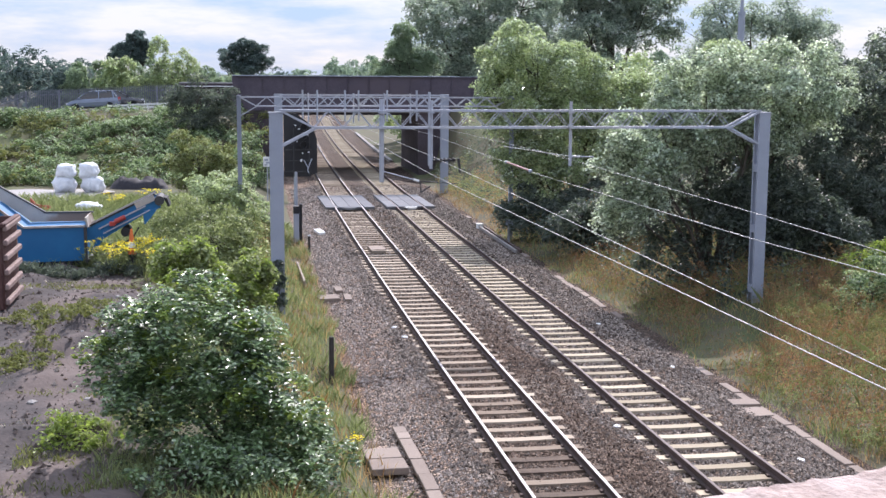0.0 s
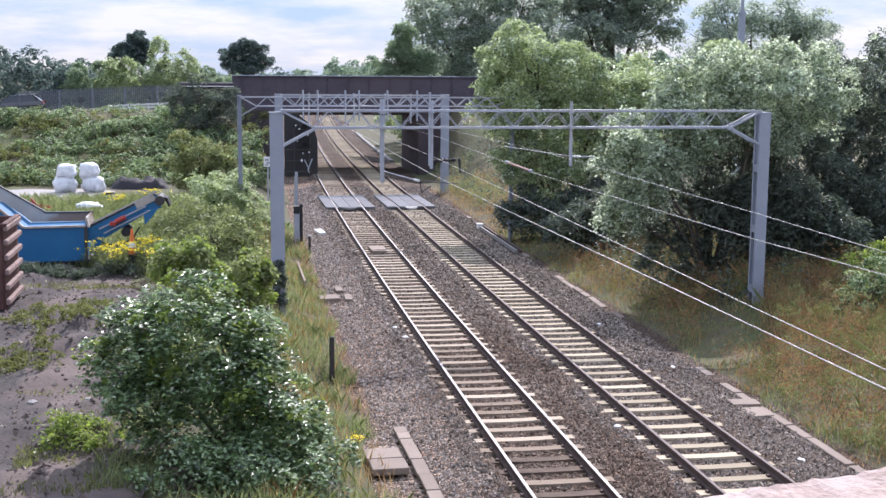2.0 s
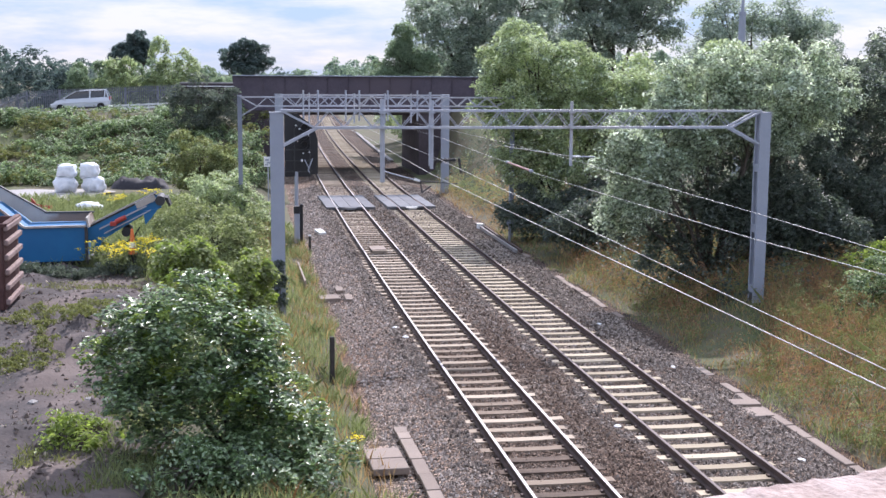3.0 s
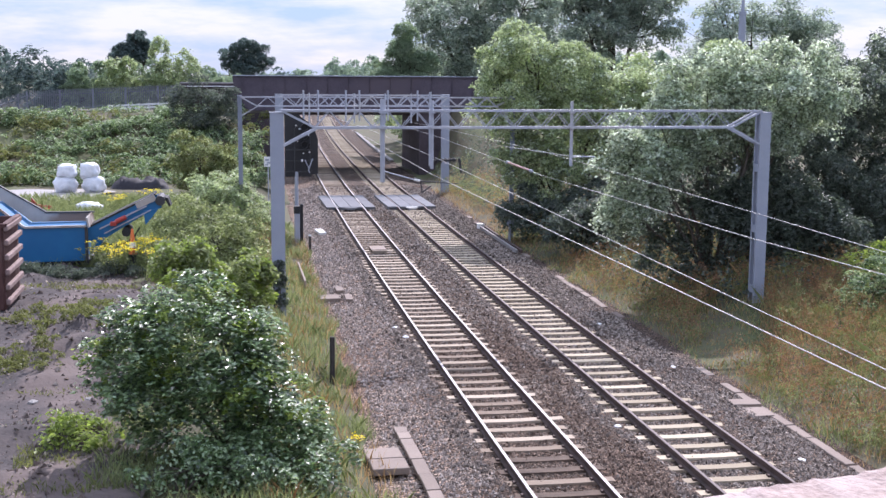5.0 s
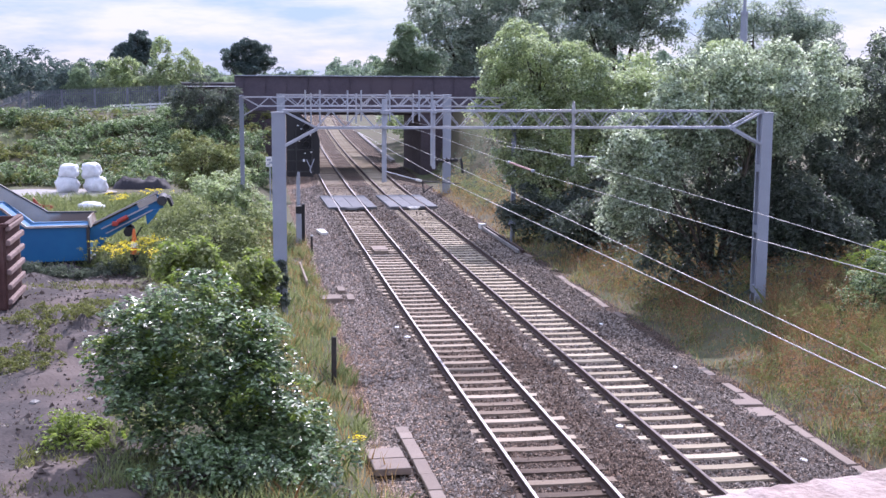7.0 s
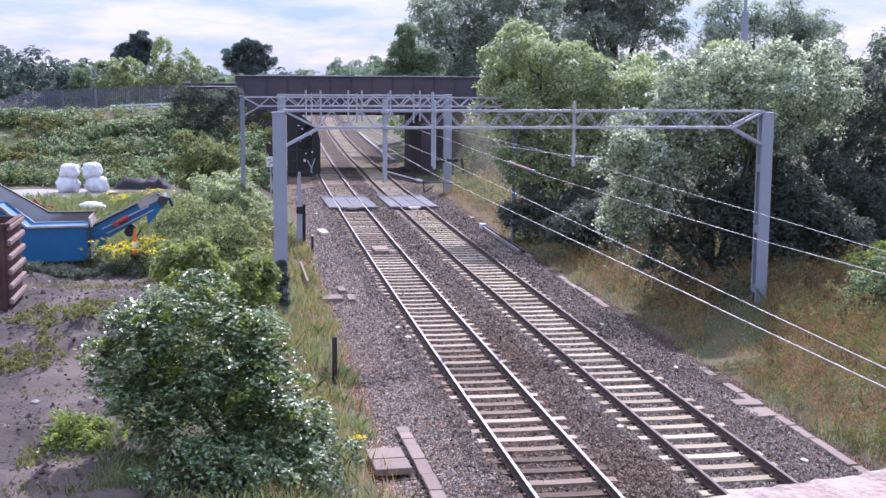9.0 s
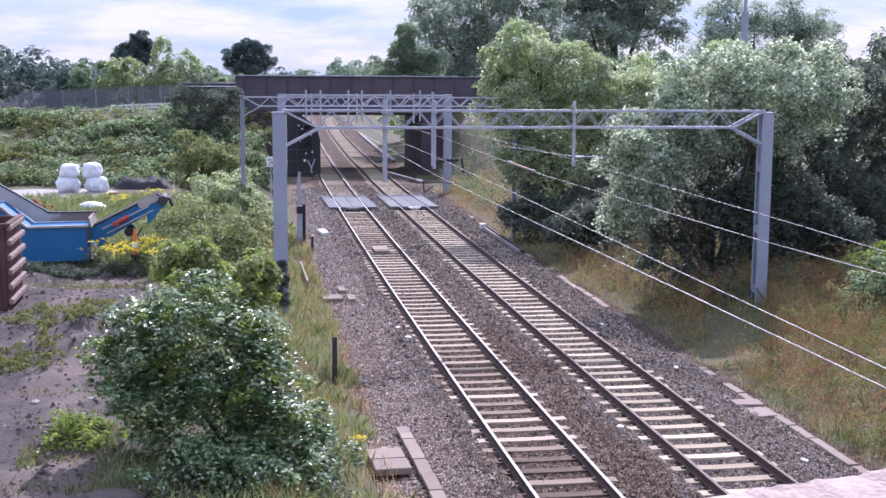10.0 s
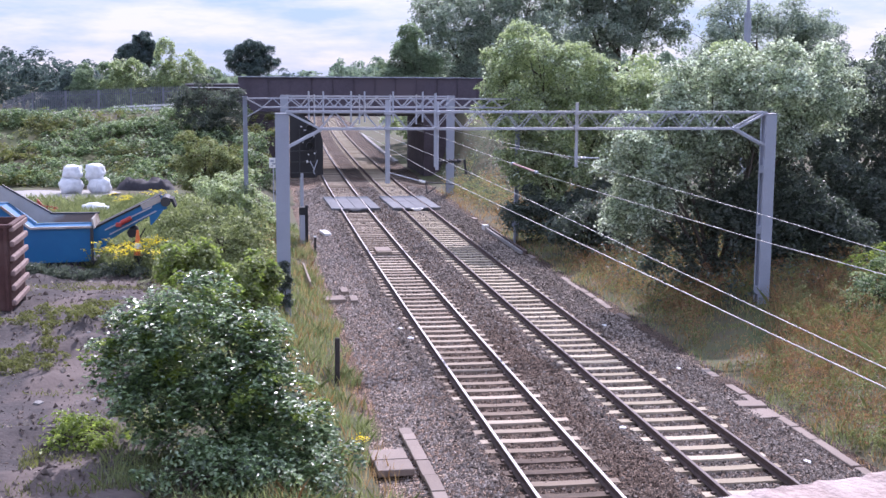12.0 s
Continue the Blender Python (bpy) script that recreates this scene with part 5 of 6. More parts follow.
    blades("green_grass", p, 0.15 + 0.4 * g.random(len(p)), 0.028, L_GRASS, 50, 0.4, "weedy green grass in the yard")
    p = scatter(14000, 51, -9, -1.0, 20, 41, lambda x, y, u: noise.noise((x * 0.6, y * 0.6, 3.3)) > 0.05)
    blades("green_grass", p, 0.05 + 0.14 * g.random(len(p)), 0.025, L_WEED, 52, 0.5, "thin weeds on the dirt yard")
    # dark herbage round the machine and low weeds on the churned dirt
    for name, label, mat, n, x0, x1, y0, y1, tall, seed in (
            ("nettles", "dark nettles under and before the blue machine", L_DARK_SHADE, 60, -7.4, -3.0, 41.4, 42.8, 0.40, 221),
            ("weeds", "low green weeds on the churned dirt", L_WEED, 60, -6.6, -1.9, 26.5, 36.0, 0.26, 224),
            ("weeds", "pale green herbs in the yard grass", L_OLIVE, 90, -10.0, -1.0, 45.5, 66.0, 0.55, 227)):
        mounds = []
        for x, y, z in scatter(n, seed, x0, x1, y0, y1, follow=False, lumpy=1.3):
            h = tall * g.uniform(0.6, 1.2)
            mounds.append((x, y, (yard_z(x, y) if y < 44 else z) + h * 0.45, g.uniform(0.25, 0.5), g.uniform(0.25, 0.5), h * 0.6))
        tagged(leaves(name, crown(mounds, n * 22, 10, 0.07, seed + 1, 0.3, 3, 0.45, 1.4), 0.085, mat, None, seed + 2, 0.4, wide=0.45, ruffle=0.9), label, "weeds", kind="stuff")
    # weeds with yellow heads
    for x, y, n in ((-3.6, 42.0, 26), (-2.9, 42.6, 22), (-4.2, 43.4, 16), (-2.6, 44.5, 16), (-5.4, 61.0, 18), (-3.6, 62.5, 14), (2.55, 24.4, 3), (-2.2, 41.2, 10)):
        t = thing("ragwort", "ragwort clump with bright yellow flower heads", "wildflower", (x, y, land(x, y)), "ragwort clumps")
        wide, high = (0.55, 1.0) if n > 5 else (0.10, 0.42)
        tips = [(g.normal() * wide * 0.6, g.normal() * wide * 0.6, high * g.uniform(0.75, 1.1)) for _ in range(n)]
        for a, b, c in tips:
            part("stalk", tubed((a * 0.5, b * 0.5, -0.05), (a, b, c), 0.012, 0.006, 4), L_GRASS, t)
        k = np.array(tips)
        low = np.repeat(k, 9, 0) * np.array((0.8, 0.8, 1)) * np.stack([np.ones(9 * n), np.ones(9 * n), g.uniform(0.2, 0.9, 9 * n)], 1)
        tagged(leaves("foliage", low + g.normal(size=low.shape) * 0.05, 0.11, L_OLIVE, t, n, 0.3), kind="stuff")
        top = np.repeat(k, 14, 0) + g.normal(size=(14 * n, 3)) * np.array((0.07, 0.07, 0.03))
        tagged(leaves("blossom", top, 0.06, L_YELLOW, t, n + 1, 1.2, "flat yellow flower heads", 0.9), kind="stuff")


vegetation()
grasses()


# ---------------- traffic ----------------
def wheel(parent, x, y, r):
    w = new("wheel")
    w.parent = parent
    w.location = (x, y, r)
    bm = lathe([(r * 0.62, -0.1), (r * 0.92, -0.105), (r, -0.07), (r, 0.07), (r * 0.92, 0.105), (r * 0.62, 0.1)], 20)
    bmesh.ops.rotate(bm, verts=bm.verts, matrix=Matrix.Rotation(radians(90), 3, "X"))
    part("tyre", bm, M_RUBBER, w)
    bm = bmesh.new()
    for k in range(5):
        a = k * math.tau / 5
        bar(bm, (0, 0, 0), (math.cos(a) * r * 0.6, 0, math.sin(a) * r * 0.6), 0.19, 0.06)
    tube(bm, (0, -0.108, 0), (0, 0.108, 0), r * 0.16, sides=10)
    tube(bm, (0, -0.09, 0), (0, 0.09, 0), r * 0.5, sides=16)
    part("rim", bm, M_STEEL, w)
    return w


def car(name, label, paint, length, high, bonnet, screen, rear, group="passing cars"):
    """A car headed along +x from its front at x = 0; lengths measured back from the nose."""
    t = thing(name, label, "car", group=group)
    hw = 0.86
    belt = 0.60 * high
    # lower body, cross-sections along the length
    secs = [(0.0, 0.30, 0.50, 0.62), (-0.12, 0.22, 0.62, 0.78), (-0.5, 0.18, belt - 0.10, hw), (-bonnet, 0.18, belt, hw), (-length * 0.62, 0.18, belt + 0.02, hw), (-length + 0.35, 0.20, belt + 0.05, hw), (-length + 0.08, 0.26, belt, 0.80), (-length, 0.34, belt - 0.25, 0.72)]
    bm = bmesh.new()
    rings = []
    for x, lo, hi, w in secs:
        rings.append([bm.verts.new((x, a, b)) for a, b in ((-w * 0.92, lo), (-w, lo + 0.18), (-w, (lo + hi) / 2 + 0.1), (-w * 0.93, hi), (w * 0.93, hi), (w, (lo + hi) / 2 + 0.1), (w, lo + 0.18), (w * 0.92, lo))])
    for p, q in zip(rings, rings[1:]):
        for k in range(8):
            bm.faces.new((p[k], p[(k + 1) % 8], q[(k + 1) % 8], q[k]))
    bm.faces.new(rings[0])
    bm.faces.new(rings[-1][::-1])
    bmesh.ops.recalc_face_normals(bm, faces=bm.faces)
    body = part("body", bm, paint, t, smooth=False)
    # greenhouse
    a, b, c, d = -bonnet + 0.05, -bonnet - screen, -length + rear + 0.25, -length + 0.12
    bm = bmesh.new()
    low = [bm.verts.new(v) for v in ((a, -0.80, belt - 0.01), (a, 0.80, belt - 0.01), (d, 0.78, belt + 0.02), (d, -0.78, belt + 0.02))]
    up = [bm.verts.new(v) for v in ((b, -0.60, high - 0.05), (b, 0.60, high - 0.05), (c, 0.60, high - 0.06), (c, -0.60, high - 0.06))]
    for k in range(4):
        bm.faces.new((low[k], low[(k + 1) % 4], up[(k + 1) % 4], up[k]))
    bm.faces.new(up)
    bmesh.ops.recalc_face_normals(bm, faces=bm.faces)
    part("window_glass", bm, M_CAR_GLASS, t, "dark tinted glass")
    bm = bmesh.new()
    mid = (b + c) / 2
    ring = [[bm.verts.new((x, y, z)) for y, z in ((-0.63, high - 0.09), (-0.5, high - 0.01 + dz), (0.5, high - 0.01 + dz), (0.63, high - 0.09))] for x, dz in ((b + 0.10, -0.06), (b - 0.3, 0.01), (mid, 0.035), (c + 0.3, 0.02), (c - 0.08, -0.03))]
    for p, q in zip(ring, ring[1:]):
        for k in range(3):
            bm.faces.new((p[k], p[k + 1], q[k + 1], q[k]))
    bmesh.ops.solidify(bm, geom=bm.faces[:], thickness=0.04)
    bmesh.ops.recalc_face_normals(bm, faces=bm.faces)
    part("roof", bm, paint, t, smooth=True)
    for s in (-1, 1):
        for p, q in (((a, s * 0.80, belt), (b, s * 0.615, high - 0.06)), ((mid + 0.1, s * 0.81, belt), (mid + 0.05, s * 0.62, high - 0.06)), ((d + 0.28, s * 0.80, belt), (c + 0.02, s * 0.615, high - 0.06)), ((d, s * 0.78, belt), (c, s * 0.6, high - 0.06))):
            part("pillar", bar(bmesh.new(), p, q, 0.07, 0.07), paint, t)
        part("headlight", boxed((-0.16, s * 0.60, 0.60), (0.22, 0.30, 0.13), chamfer=0.03), M_LENS, body, "clear headlight")
        part("tail_light", boxed((-length + 0.06, s * 0.68, belt - 0.08), (0.1, 0.16, 0.28), chamfer=0.02), M_REDLENS, body, "red tail light")
        part("door_mirror", boxed((a - 0.22, s * 0.95, belt + 0.06), (0.12, 0.18, 0.12), chamfer=0.03), paint, t)
        part("door_handle", boxed((mid + 0.25, s * 0.86, belt - 0.12), (0.18, 0.03, 0.03)), paint, body)
        part("sill", boxed((-length / 2, s * 0.83, 0.24), (length * 0.55, 0.06, 0.10)), M_RUBBER, body)
    part("number_plate", boxed((-0.005, 0, 0.42), (0.02, 0.5, 0.11)), M_WHITE, body)
    part("bumper", boxed((-0.06, 0, 0.34), (0.16, 1.35, 0.14), chamfer=0.03), M_RUBBER, body)
    wheels = [wheel(t, x, s * 0.76, 0.31) for x in (-0.78, -length + 0.72) for s in (-1, 1)]
    return t, wheels


CARS = [
    (car("hatchback", "slate-blue hatchback driving along the road", M_CAR_BLUE, 4.05, 1.50, 0.95, 0.75, 0.25), -11.95, 0.0, -11.2, 99.2),
    (car("saloon_car", "dark grey car driving over the bridge", M_CAR_DARK, 4.3, 1.44, 1.15, 0.8, 0.5), -6.3, 0.0, 11.0, 102.6),
    (car("estate_car", "dark grey saloon with a shining roof on the road", M_CAR_DARK, 4.45, 1.46, 1.15, 0.8, 0.45), -7.53, 1.0, -10.5, 99.2),
    (car("people_carrier", "silver people carrier driving along the road", M_CAR_SILVER, 4.5, 1.60, 0.95, 1.05, 0.05), -6.47, 2.4, -11.1, 99.2),
]


# ---------------- the yard ----------------
def machine():
    """A blue screening machine with its hopper and conveyor."""
    m = thing("screening_machine", "blue crushing and screening machine with a raised conveyor", "machine")
    y0, y1 = 43.6, 45.4
    outline = [(-4.83, 0.95), (-4.83, 2.12), (-6.82, 2.10), (-7.75, 2.86), (-10.5, 2.9), (-10.5, 0.85)]
    part("body", prism(bmesh.new(), outline, y0, y1), M_BLUE, m)
    part("chassis", boxed((-7.6, (y0 + y1) / 2, 0.86), (5.8, 1.5, 0.16)), M_DARKSTEEL, m)
    part("body_rim", bar(bmesh.new(), (-6.82, y0 - 0.02, 2.13), (-4.78, y0 - 0.02, 2.15), 0.10, 0.07), M_HOPPER, m)
    part("body_rim", bar(bmesh.new(), (-7.75, y0 - 0.02, 2.89), (-6.82, y0 - 0.02, 2.13), 0.10, 0.07), M_HOPPER, m)
    part("corner_post", boxed((-4.78, y0 - 0.02, 1.5), (0.10, 0.10, 1.25)), M_DARKSTEEL, m)
    bm = bmesh.new()
    prism(bm, [(-6.75, 2.14), (-4.85, 2.14), (-4.72, 2.44), (-6.3, 2.44), (-7.9, 3.45), (-10.5, 3.5), (-10.5, 2.9), (-7.8, 2.9)], y1 - 0.25, y1 - 0.15)
    part("hopper_wall", bm, M_HOPPER, m, "pale worn steel hopper wall")
    part("hopper_rim", bar(bmesh.new(), (-6.35, y1 - 0.2, 2.46), (-4.65, y1 - 0.2, 2.46), 0.16, 0.05), M_DARKSTEEL, m)
    part("hopper_rim", bar(bmesh.new(), (-7.95, y1 - 0.2, 3.48), (-6.3, y1 - 0.2, 2.47), 0.14, 0.05), M_DARKSTEEL, m)
    part("hopper_end", boxed((-4.72, 44.4, 2.28), (0.06, 1.8, 0.34), 0, 0, -0.2), M_HOPPER, m)
    # the conveyor
    arm = part("conveyor_frame", prism(bmesh.new(), [(-4.75, 1.62), (-4.4, 1.55), (-2.62, 2.62), (-2.25, 2.72), (-2.2, 3.05), (-2.55, 3.12), (-4.75, 2.05)], y0 + 0.2, y0 + 0.3), M_BLUE, m)
    part("conveyor_frame", prism(bmesh.new(), [(-4.75, 1.62), (-4.4, 1.55), (-2.62, 2.62), (-2.25, 2.72), (-2.2, 3.05), (-2.55, 3.12), (-4.75, 2.05)], y0 + 1.1, y0 + 1.2), M_BLUE, m)
    bm = bmesh.new()
    bar(bm, (-4.7, y0 + 0.7, 2.10), (-2.45, y0 + 0.7, 3.20), 1.05, 0.06)
    bar(bm, (-4.5, y0 + 0.7, 1.72), (-2.4, y0 + 0.7, 2.82), 0.8, 0.04)
    part("conveyor_belt", bm, M_RUBBER, m, "black rubber belt")
    part("head_drum", tubed((-2.28, y0 + 0.1, 2.98), (-2.28, y0 + 1.3, 2.98), 0.17, sides=16), M_DARKSTEEL, m)
    part("side_guard", bar(bmesh.new(), (-3.1, y0 + 0.17, 2.80), (-2.45, y0 + 0.17, 3.10), 0.02, 0.22), M_HOPPER, m, "pale worn guard plate")
    part("belt_flap", prism(bmesh.new(), [(-2.15, 3.1), (-2.02, 3.06), (-1.92, 2.78), (-1.99, 2.76)], y0 + 0.2, y0 + 1.2), M_RUBBER, m)
    part("chute", prism(bmesh.new(), [(-2.86, 2.62), (-2.35, 2.70), (-2.60, 2.36), (-2.80, 2.14)], y0 + 0.15, y0 + 1.2), M_BLUE, m)
    part("motor", tubed((-3.80, y0 + 0.12, 2.26), (-3.45, y0 + 0.12, 2.43), 0.085, sides=14), M_RED, m, "red drive motor")
    part("motor", boxed((-3.88, y0 + 0.12, 2.20), (0.20, 0.2, 0.15), 0, 0.02), M_RED, m, "red gearbox")
    bm = bmesh.new()
    bar(bm, (-4.35, y0 + 0.14, 2.02), (-2.75, y0 + 0.14, 2.80), 0.03, 0.05)
    bar(bm, (-4.2, y0 + 0.14, 1.86), (-2.6, y0 + 0.14, 2.66), 0.03, 0.04)
    part("ram", bm, M_STEEL, m)
    part("support_leg", bar(bmesh.new(), (-4.60, y0 + 0.2, 1.2), (-4.15, y0 + 0.2, 1.9), 0.1, 0.16), M_BLUE, m)
    bm = bmesh.new()
    pts = [(-4.3, 1.55), (-3.9, 1.42), (-3.5, 1.5), (-3.2, 1.72), (-3.0, 2.05)]
    for p, q in zip(pts, pts[1:]):
        tube(bm, (p[0], y0 + 0.2, p[1]), (q[0], y0 + 0.2, q[1]), 0.03, sides=6)
    part("hose", bm, M_RUBBER, m)
    part("return_roller", tubed((-3.45, y0 + 0.1, 1.9), (-3.45, y0 + 1.2, 1.9), 0.16, sides=14), M_RUBBER, m)
    for x in (-5.6, -8.6):
        for s in (y0 + 0.15, y1 - 0.15):
            w = new("wheel")
            w.parent = m
            w.location = (x, s, land(x, s) + 0.42)
            bm = lathe([(0.25, -0.13), (0.39, -0.14), (0.43, -0.08), (0.43, 0.08), (0.39, 0.14), (0.25, 0.13)], 18)
            bmesh.ops.rotate(bm, verts=bm.verts, matrix=Matrix.Rotation(radians(90), 3, "X"))
            part("tyre", bm, M_RUBBER, w)
            part("rim", tubed((0, -0.09, 0), (0, 0.09, 0), 0.25, sides=14), M_DARKSTEEL, w)


def skip():
    """The rust-red steel container with its ribs."""
    s = thing("steel_skip", "rust-red ribbed steel container", "container", (-6.22, 36.2, 0))
    z0, z1 = land(-7, 36.2) + 0.05, 3.1
    h = z1 - z0
    for x, y, sx, sy in ((-1.5, -0.06, 3.0, 0.08), (-1.5, 2.34, 3.0, 0.08), (-0.04, 1.14, 0.08, 2.32), (-2.96, 1.14, 0.08, 2.32)):
        part("panel", boxed((x, y, z0 + h / 2), (sx, sy, h)), M_OXIDE, s)
    part("floor", boxed((-1.5, 1.14, z0 + 0.08), (2.9, 2.3, 0.1)), M_OXIDE, s)
    # ribs on the sunward side take the lighter, sunlit colour
    for k in range(6):
        part("rib", boxed((0.06, 1.14, z0 + 0.22 + k * (h - 0.3) / 5), (0.13, 2.5, 0.17), 0, 0.03), M_OXIDE_SUNLIT, s, "rib coloured pale as sunlit")
    for k in range(5):
        part("upright", boxed((-0.1 - k * 0.7, -0.13, z0 + h / 2), (0.10, 0.08, h), 0, 0.015), M_OXIDE, s)
    part("top_rail", boxed((-1.5, -0.08, z1), (3.1, 0.16, 0.12), 0, 0.02), M_OXIDE, s)
    part("top_rail", boxed((0.02, 1.14, z1), (0.16, 2.5, 0.12), 0, 0.02), M_OXIDE, s)


def sack(x, y, z, w, h, seed):
    g = random.Random(seed)
    s = thing("bulk_bag", "bulging white woven bulk bag", "bulk bag", (x, y, z), "stacked bulk bags")
    bm = bmesh.new()
    bmesh.ops.create_icosphere(bm, subdivisions=3, radius=1)
    for v in bm.verts:
        c = v.co.copy()
        k = 1 / max(abs(c.x), abs(c.y), abs(c.z)) ** 0.35
        n = 1 + 0.30 * noise.noise(c * 2.2 + Vector((seed, 0, 0))) + 0.10 * noise.noise(c * 6 + Vector((0, seed, 0)))
        v.co = Vector((c.x * w / 2, c.y * w / 2, c.z * h / 2)) * k * n
        v.co.z += h / 2
    part("sack", bm, M_BAG, s, smooth=True)
    for a in range(4):
        q = a * math.pi / 2 + 0.78
        p = Vector((math.cos(q) * w * 0.42, math.sin(q) * w * 0.42, h * 0.86))
        bm = bmesh.new()
        bar(bm, p, p + Vector((g.uniform(-.12, .12), g.uniform(-.12, .12), 0.06)), 0.12, 0.03)
        part("lifting_loop", bm, M_BAG, s)


def yard_things():
    machine()
    skip()
    z = land(-8.8, 72) + 0.14
    for x, dz, w, h, k in ((-8.82, 0, 1.28, 0.98, 1), (-8.74, 0.80, 1.10, 0.82, 2), (-7.38, 0, 1.12, 0.95, 3), (-7.52, 0.78, 1.04, 0.92, 4), (-7.08, 0.02, 0.85, 0.9, 5)):
        sack(x, 71.2 - (0.3 if k > 4 else 0), z + dz - 0.08, w, h, k)
    # dark sheeted heap beside the bags
    t = thing("sheeted_heap", "heap of material under black sheeting", "heap", (-5.0, 74.2, land(-5, 74)))
    bm = bmesh.new()
    bmesh.ops.create_grid(bm, x_segments=22, y_segments=8, size=1)
    for v in bm.verts:
        a, b = v.co.x, v.co.y
        v.co = Vector((a * 1.7, b * 0.7, 0.72 * (1 - abs(b) ** 3) * (1 - abs(a) ** 6) * (0.75 + 0.75 * noise.noise((a * 4.5, b * 3, 1)))))
    part("sheeting", bm, M_TARP, t, smooth=True)
    # white sheet and red scrap on the grass
    t = thing("white_sheeting", "crumpled white plastic sheet on the grass", "sheet", (-6.6, 62.0, land(-6.6, 62) + 0.2))
    bm = bmesh.new()
    bmesh.ops.create_icosphere(bm, subdivisions=3, radius=1)
    for v in bm.verts:
        n = 1 + 0.35 * noise.noise(v.co * 2.6)
        v.co = Vector((v.co.x * 0.62 * n, v.co.y * 0.5 * n, max(-0.1, v.co.z * 0.26 * n)))
    part("sheet", bm, M_BAG, t, smooth=True)
    t = thing("red_barrier", "red plastic barrier lying on the ground", "barrier", (-8.9, 62.5, land(-8.9, 62.5)))
    part("panel", prism(bmesh.new(), [(-0.55, 0.05), (0.5, 0.05), (0.42, 0.22), (-0.2, 0.3), (-0.48, 0.62)], -0.06, 0.06), M_RED, t)
    part("foot", boxed((0, 0, 0.06), (0.9, 0.35, 0.09), 0, 0.02), M_ORANGE, t)
    # leaning orange marker by the conveyor
    t = thing("traffic_cone", "orange traffic cone with pale bands", "cone", (-3.2, 43.0, land(-3.2, 43)))
    part("foot", boxed((0, 0, 0.55), (0.36, 0.36, 0.05), 0, 0.015), M_RUBBER, t)
    part("cone", lathe([(0.15, 0.57), (0.10, 0.95), (0.04, 1.42), (0.02, 1.44)], 14), M_ORANGE, t)
    part("band", lathe([(0.125, 0.80), (0.098, 1.0)], 14), M_WHITE, t, "pale band")
    part("stand", boxed((0, 0, 0.27), (0.28, 0.28, 0.56), 0, 0.02), M_DARKSTEEL, t)
    # rubble on the yard floor
    g = random.Random(9)
    for k in range(44):
        x, y = g.uniform(-7.5, -1.9), g.uniform(22, 41)
        t = thing("rubble", "pale broken lump on the dirt" if k % 3 else "dark broken lump on the dirt", "rubble", (x, y, yard_z(x, y)), "rubble on the yard")
        bm = bmesh.new()
        bmesh.ops.create_icosphere(bm, subdivisions=1, radius=1)
        s = g.uniform(0.05, 0.13)
        for v in bm.verts:
            v.co = Vector((v.co.x * s * g.uniform(.7, 1.5), v.co.y * s * g.uniform(.7, 1.5), v.co.z * s * 0.6))
        part("lump", bm, M_CONCRETE if k % 3 else M_TIMBER, t)


yard_things()


def yard_chips(name, label, mat, n, size, seed):
    """Crushed chips and clods strewn over the dirt."""
    g = np.random.default_rng(seed)
    x, y = g.uniform(-9, -1.4, n), g.uniform(18, 44, n)
    keep = np.array([noise.noise((a * 0.7, b * 0.7, seed * 0.37)) > g.uniform(-0.35, 0.25) for a, b in zip(x, y)])
    x, y = x[keep], y[keep]
    n = len(x)
    c = np.stack([x, y, [yard_z(a, b) for a, b in zip(x, y)]], 1)
    r = 0.014 + size * g.random(n) ** 4
    base = np.array([(1, 0, 0), (-1, 0, 0), (0, 1, 0), (0, -1, 0), (0, 0, 1), (0, 0, -1)], float)
    v = base[None] * g.uniform(0.55, 1.35, (n, 6, 1)) * r[:, None, None] + g.normal(size=(n, 6, 3)) * r[:, None, None] * 0.28 + c[:, None]
    tri = np.array([(0, 2, 4), (2, 1, 4), (1, 3, 4), (3, 0, 4), (2, 0, 5), (1, 2, 5), (3, 1, 5), (0, 3, 5)])
    f = (np.arange(n) * 6)[:, None, None] + tri[None]
    tagged(arrays_object(name, v, f.reshape(-1, 3), mat), label, "rubble", kind="stuff")


yard_chips("yard_chips", "crushed stone chips strewn over the dirt yard", M_STONE, 6500, 0.05, 71)
yard_chips("dirt_clods", "dark brown clods of churned earth in the yard", M_CLOD, 9000, 0.06, 74)


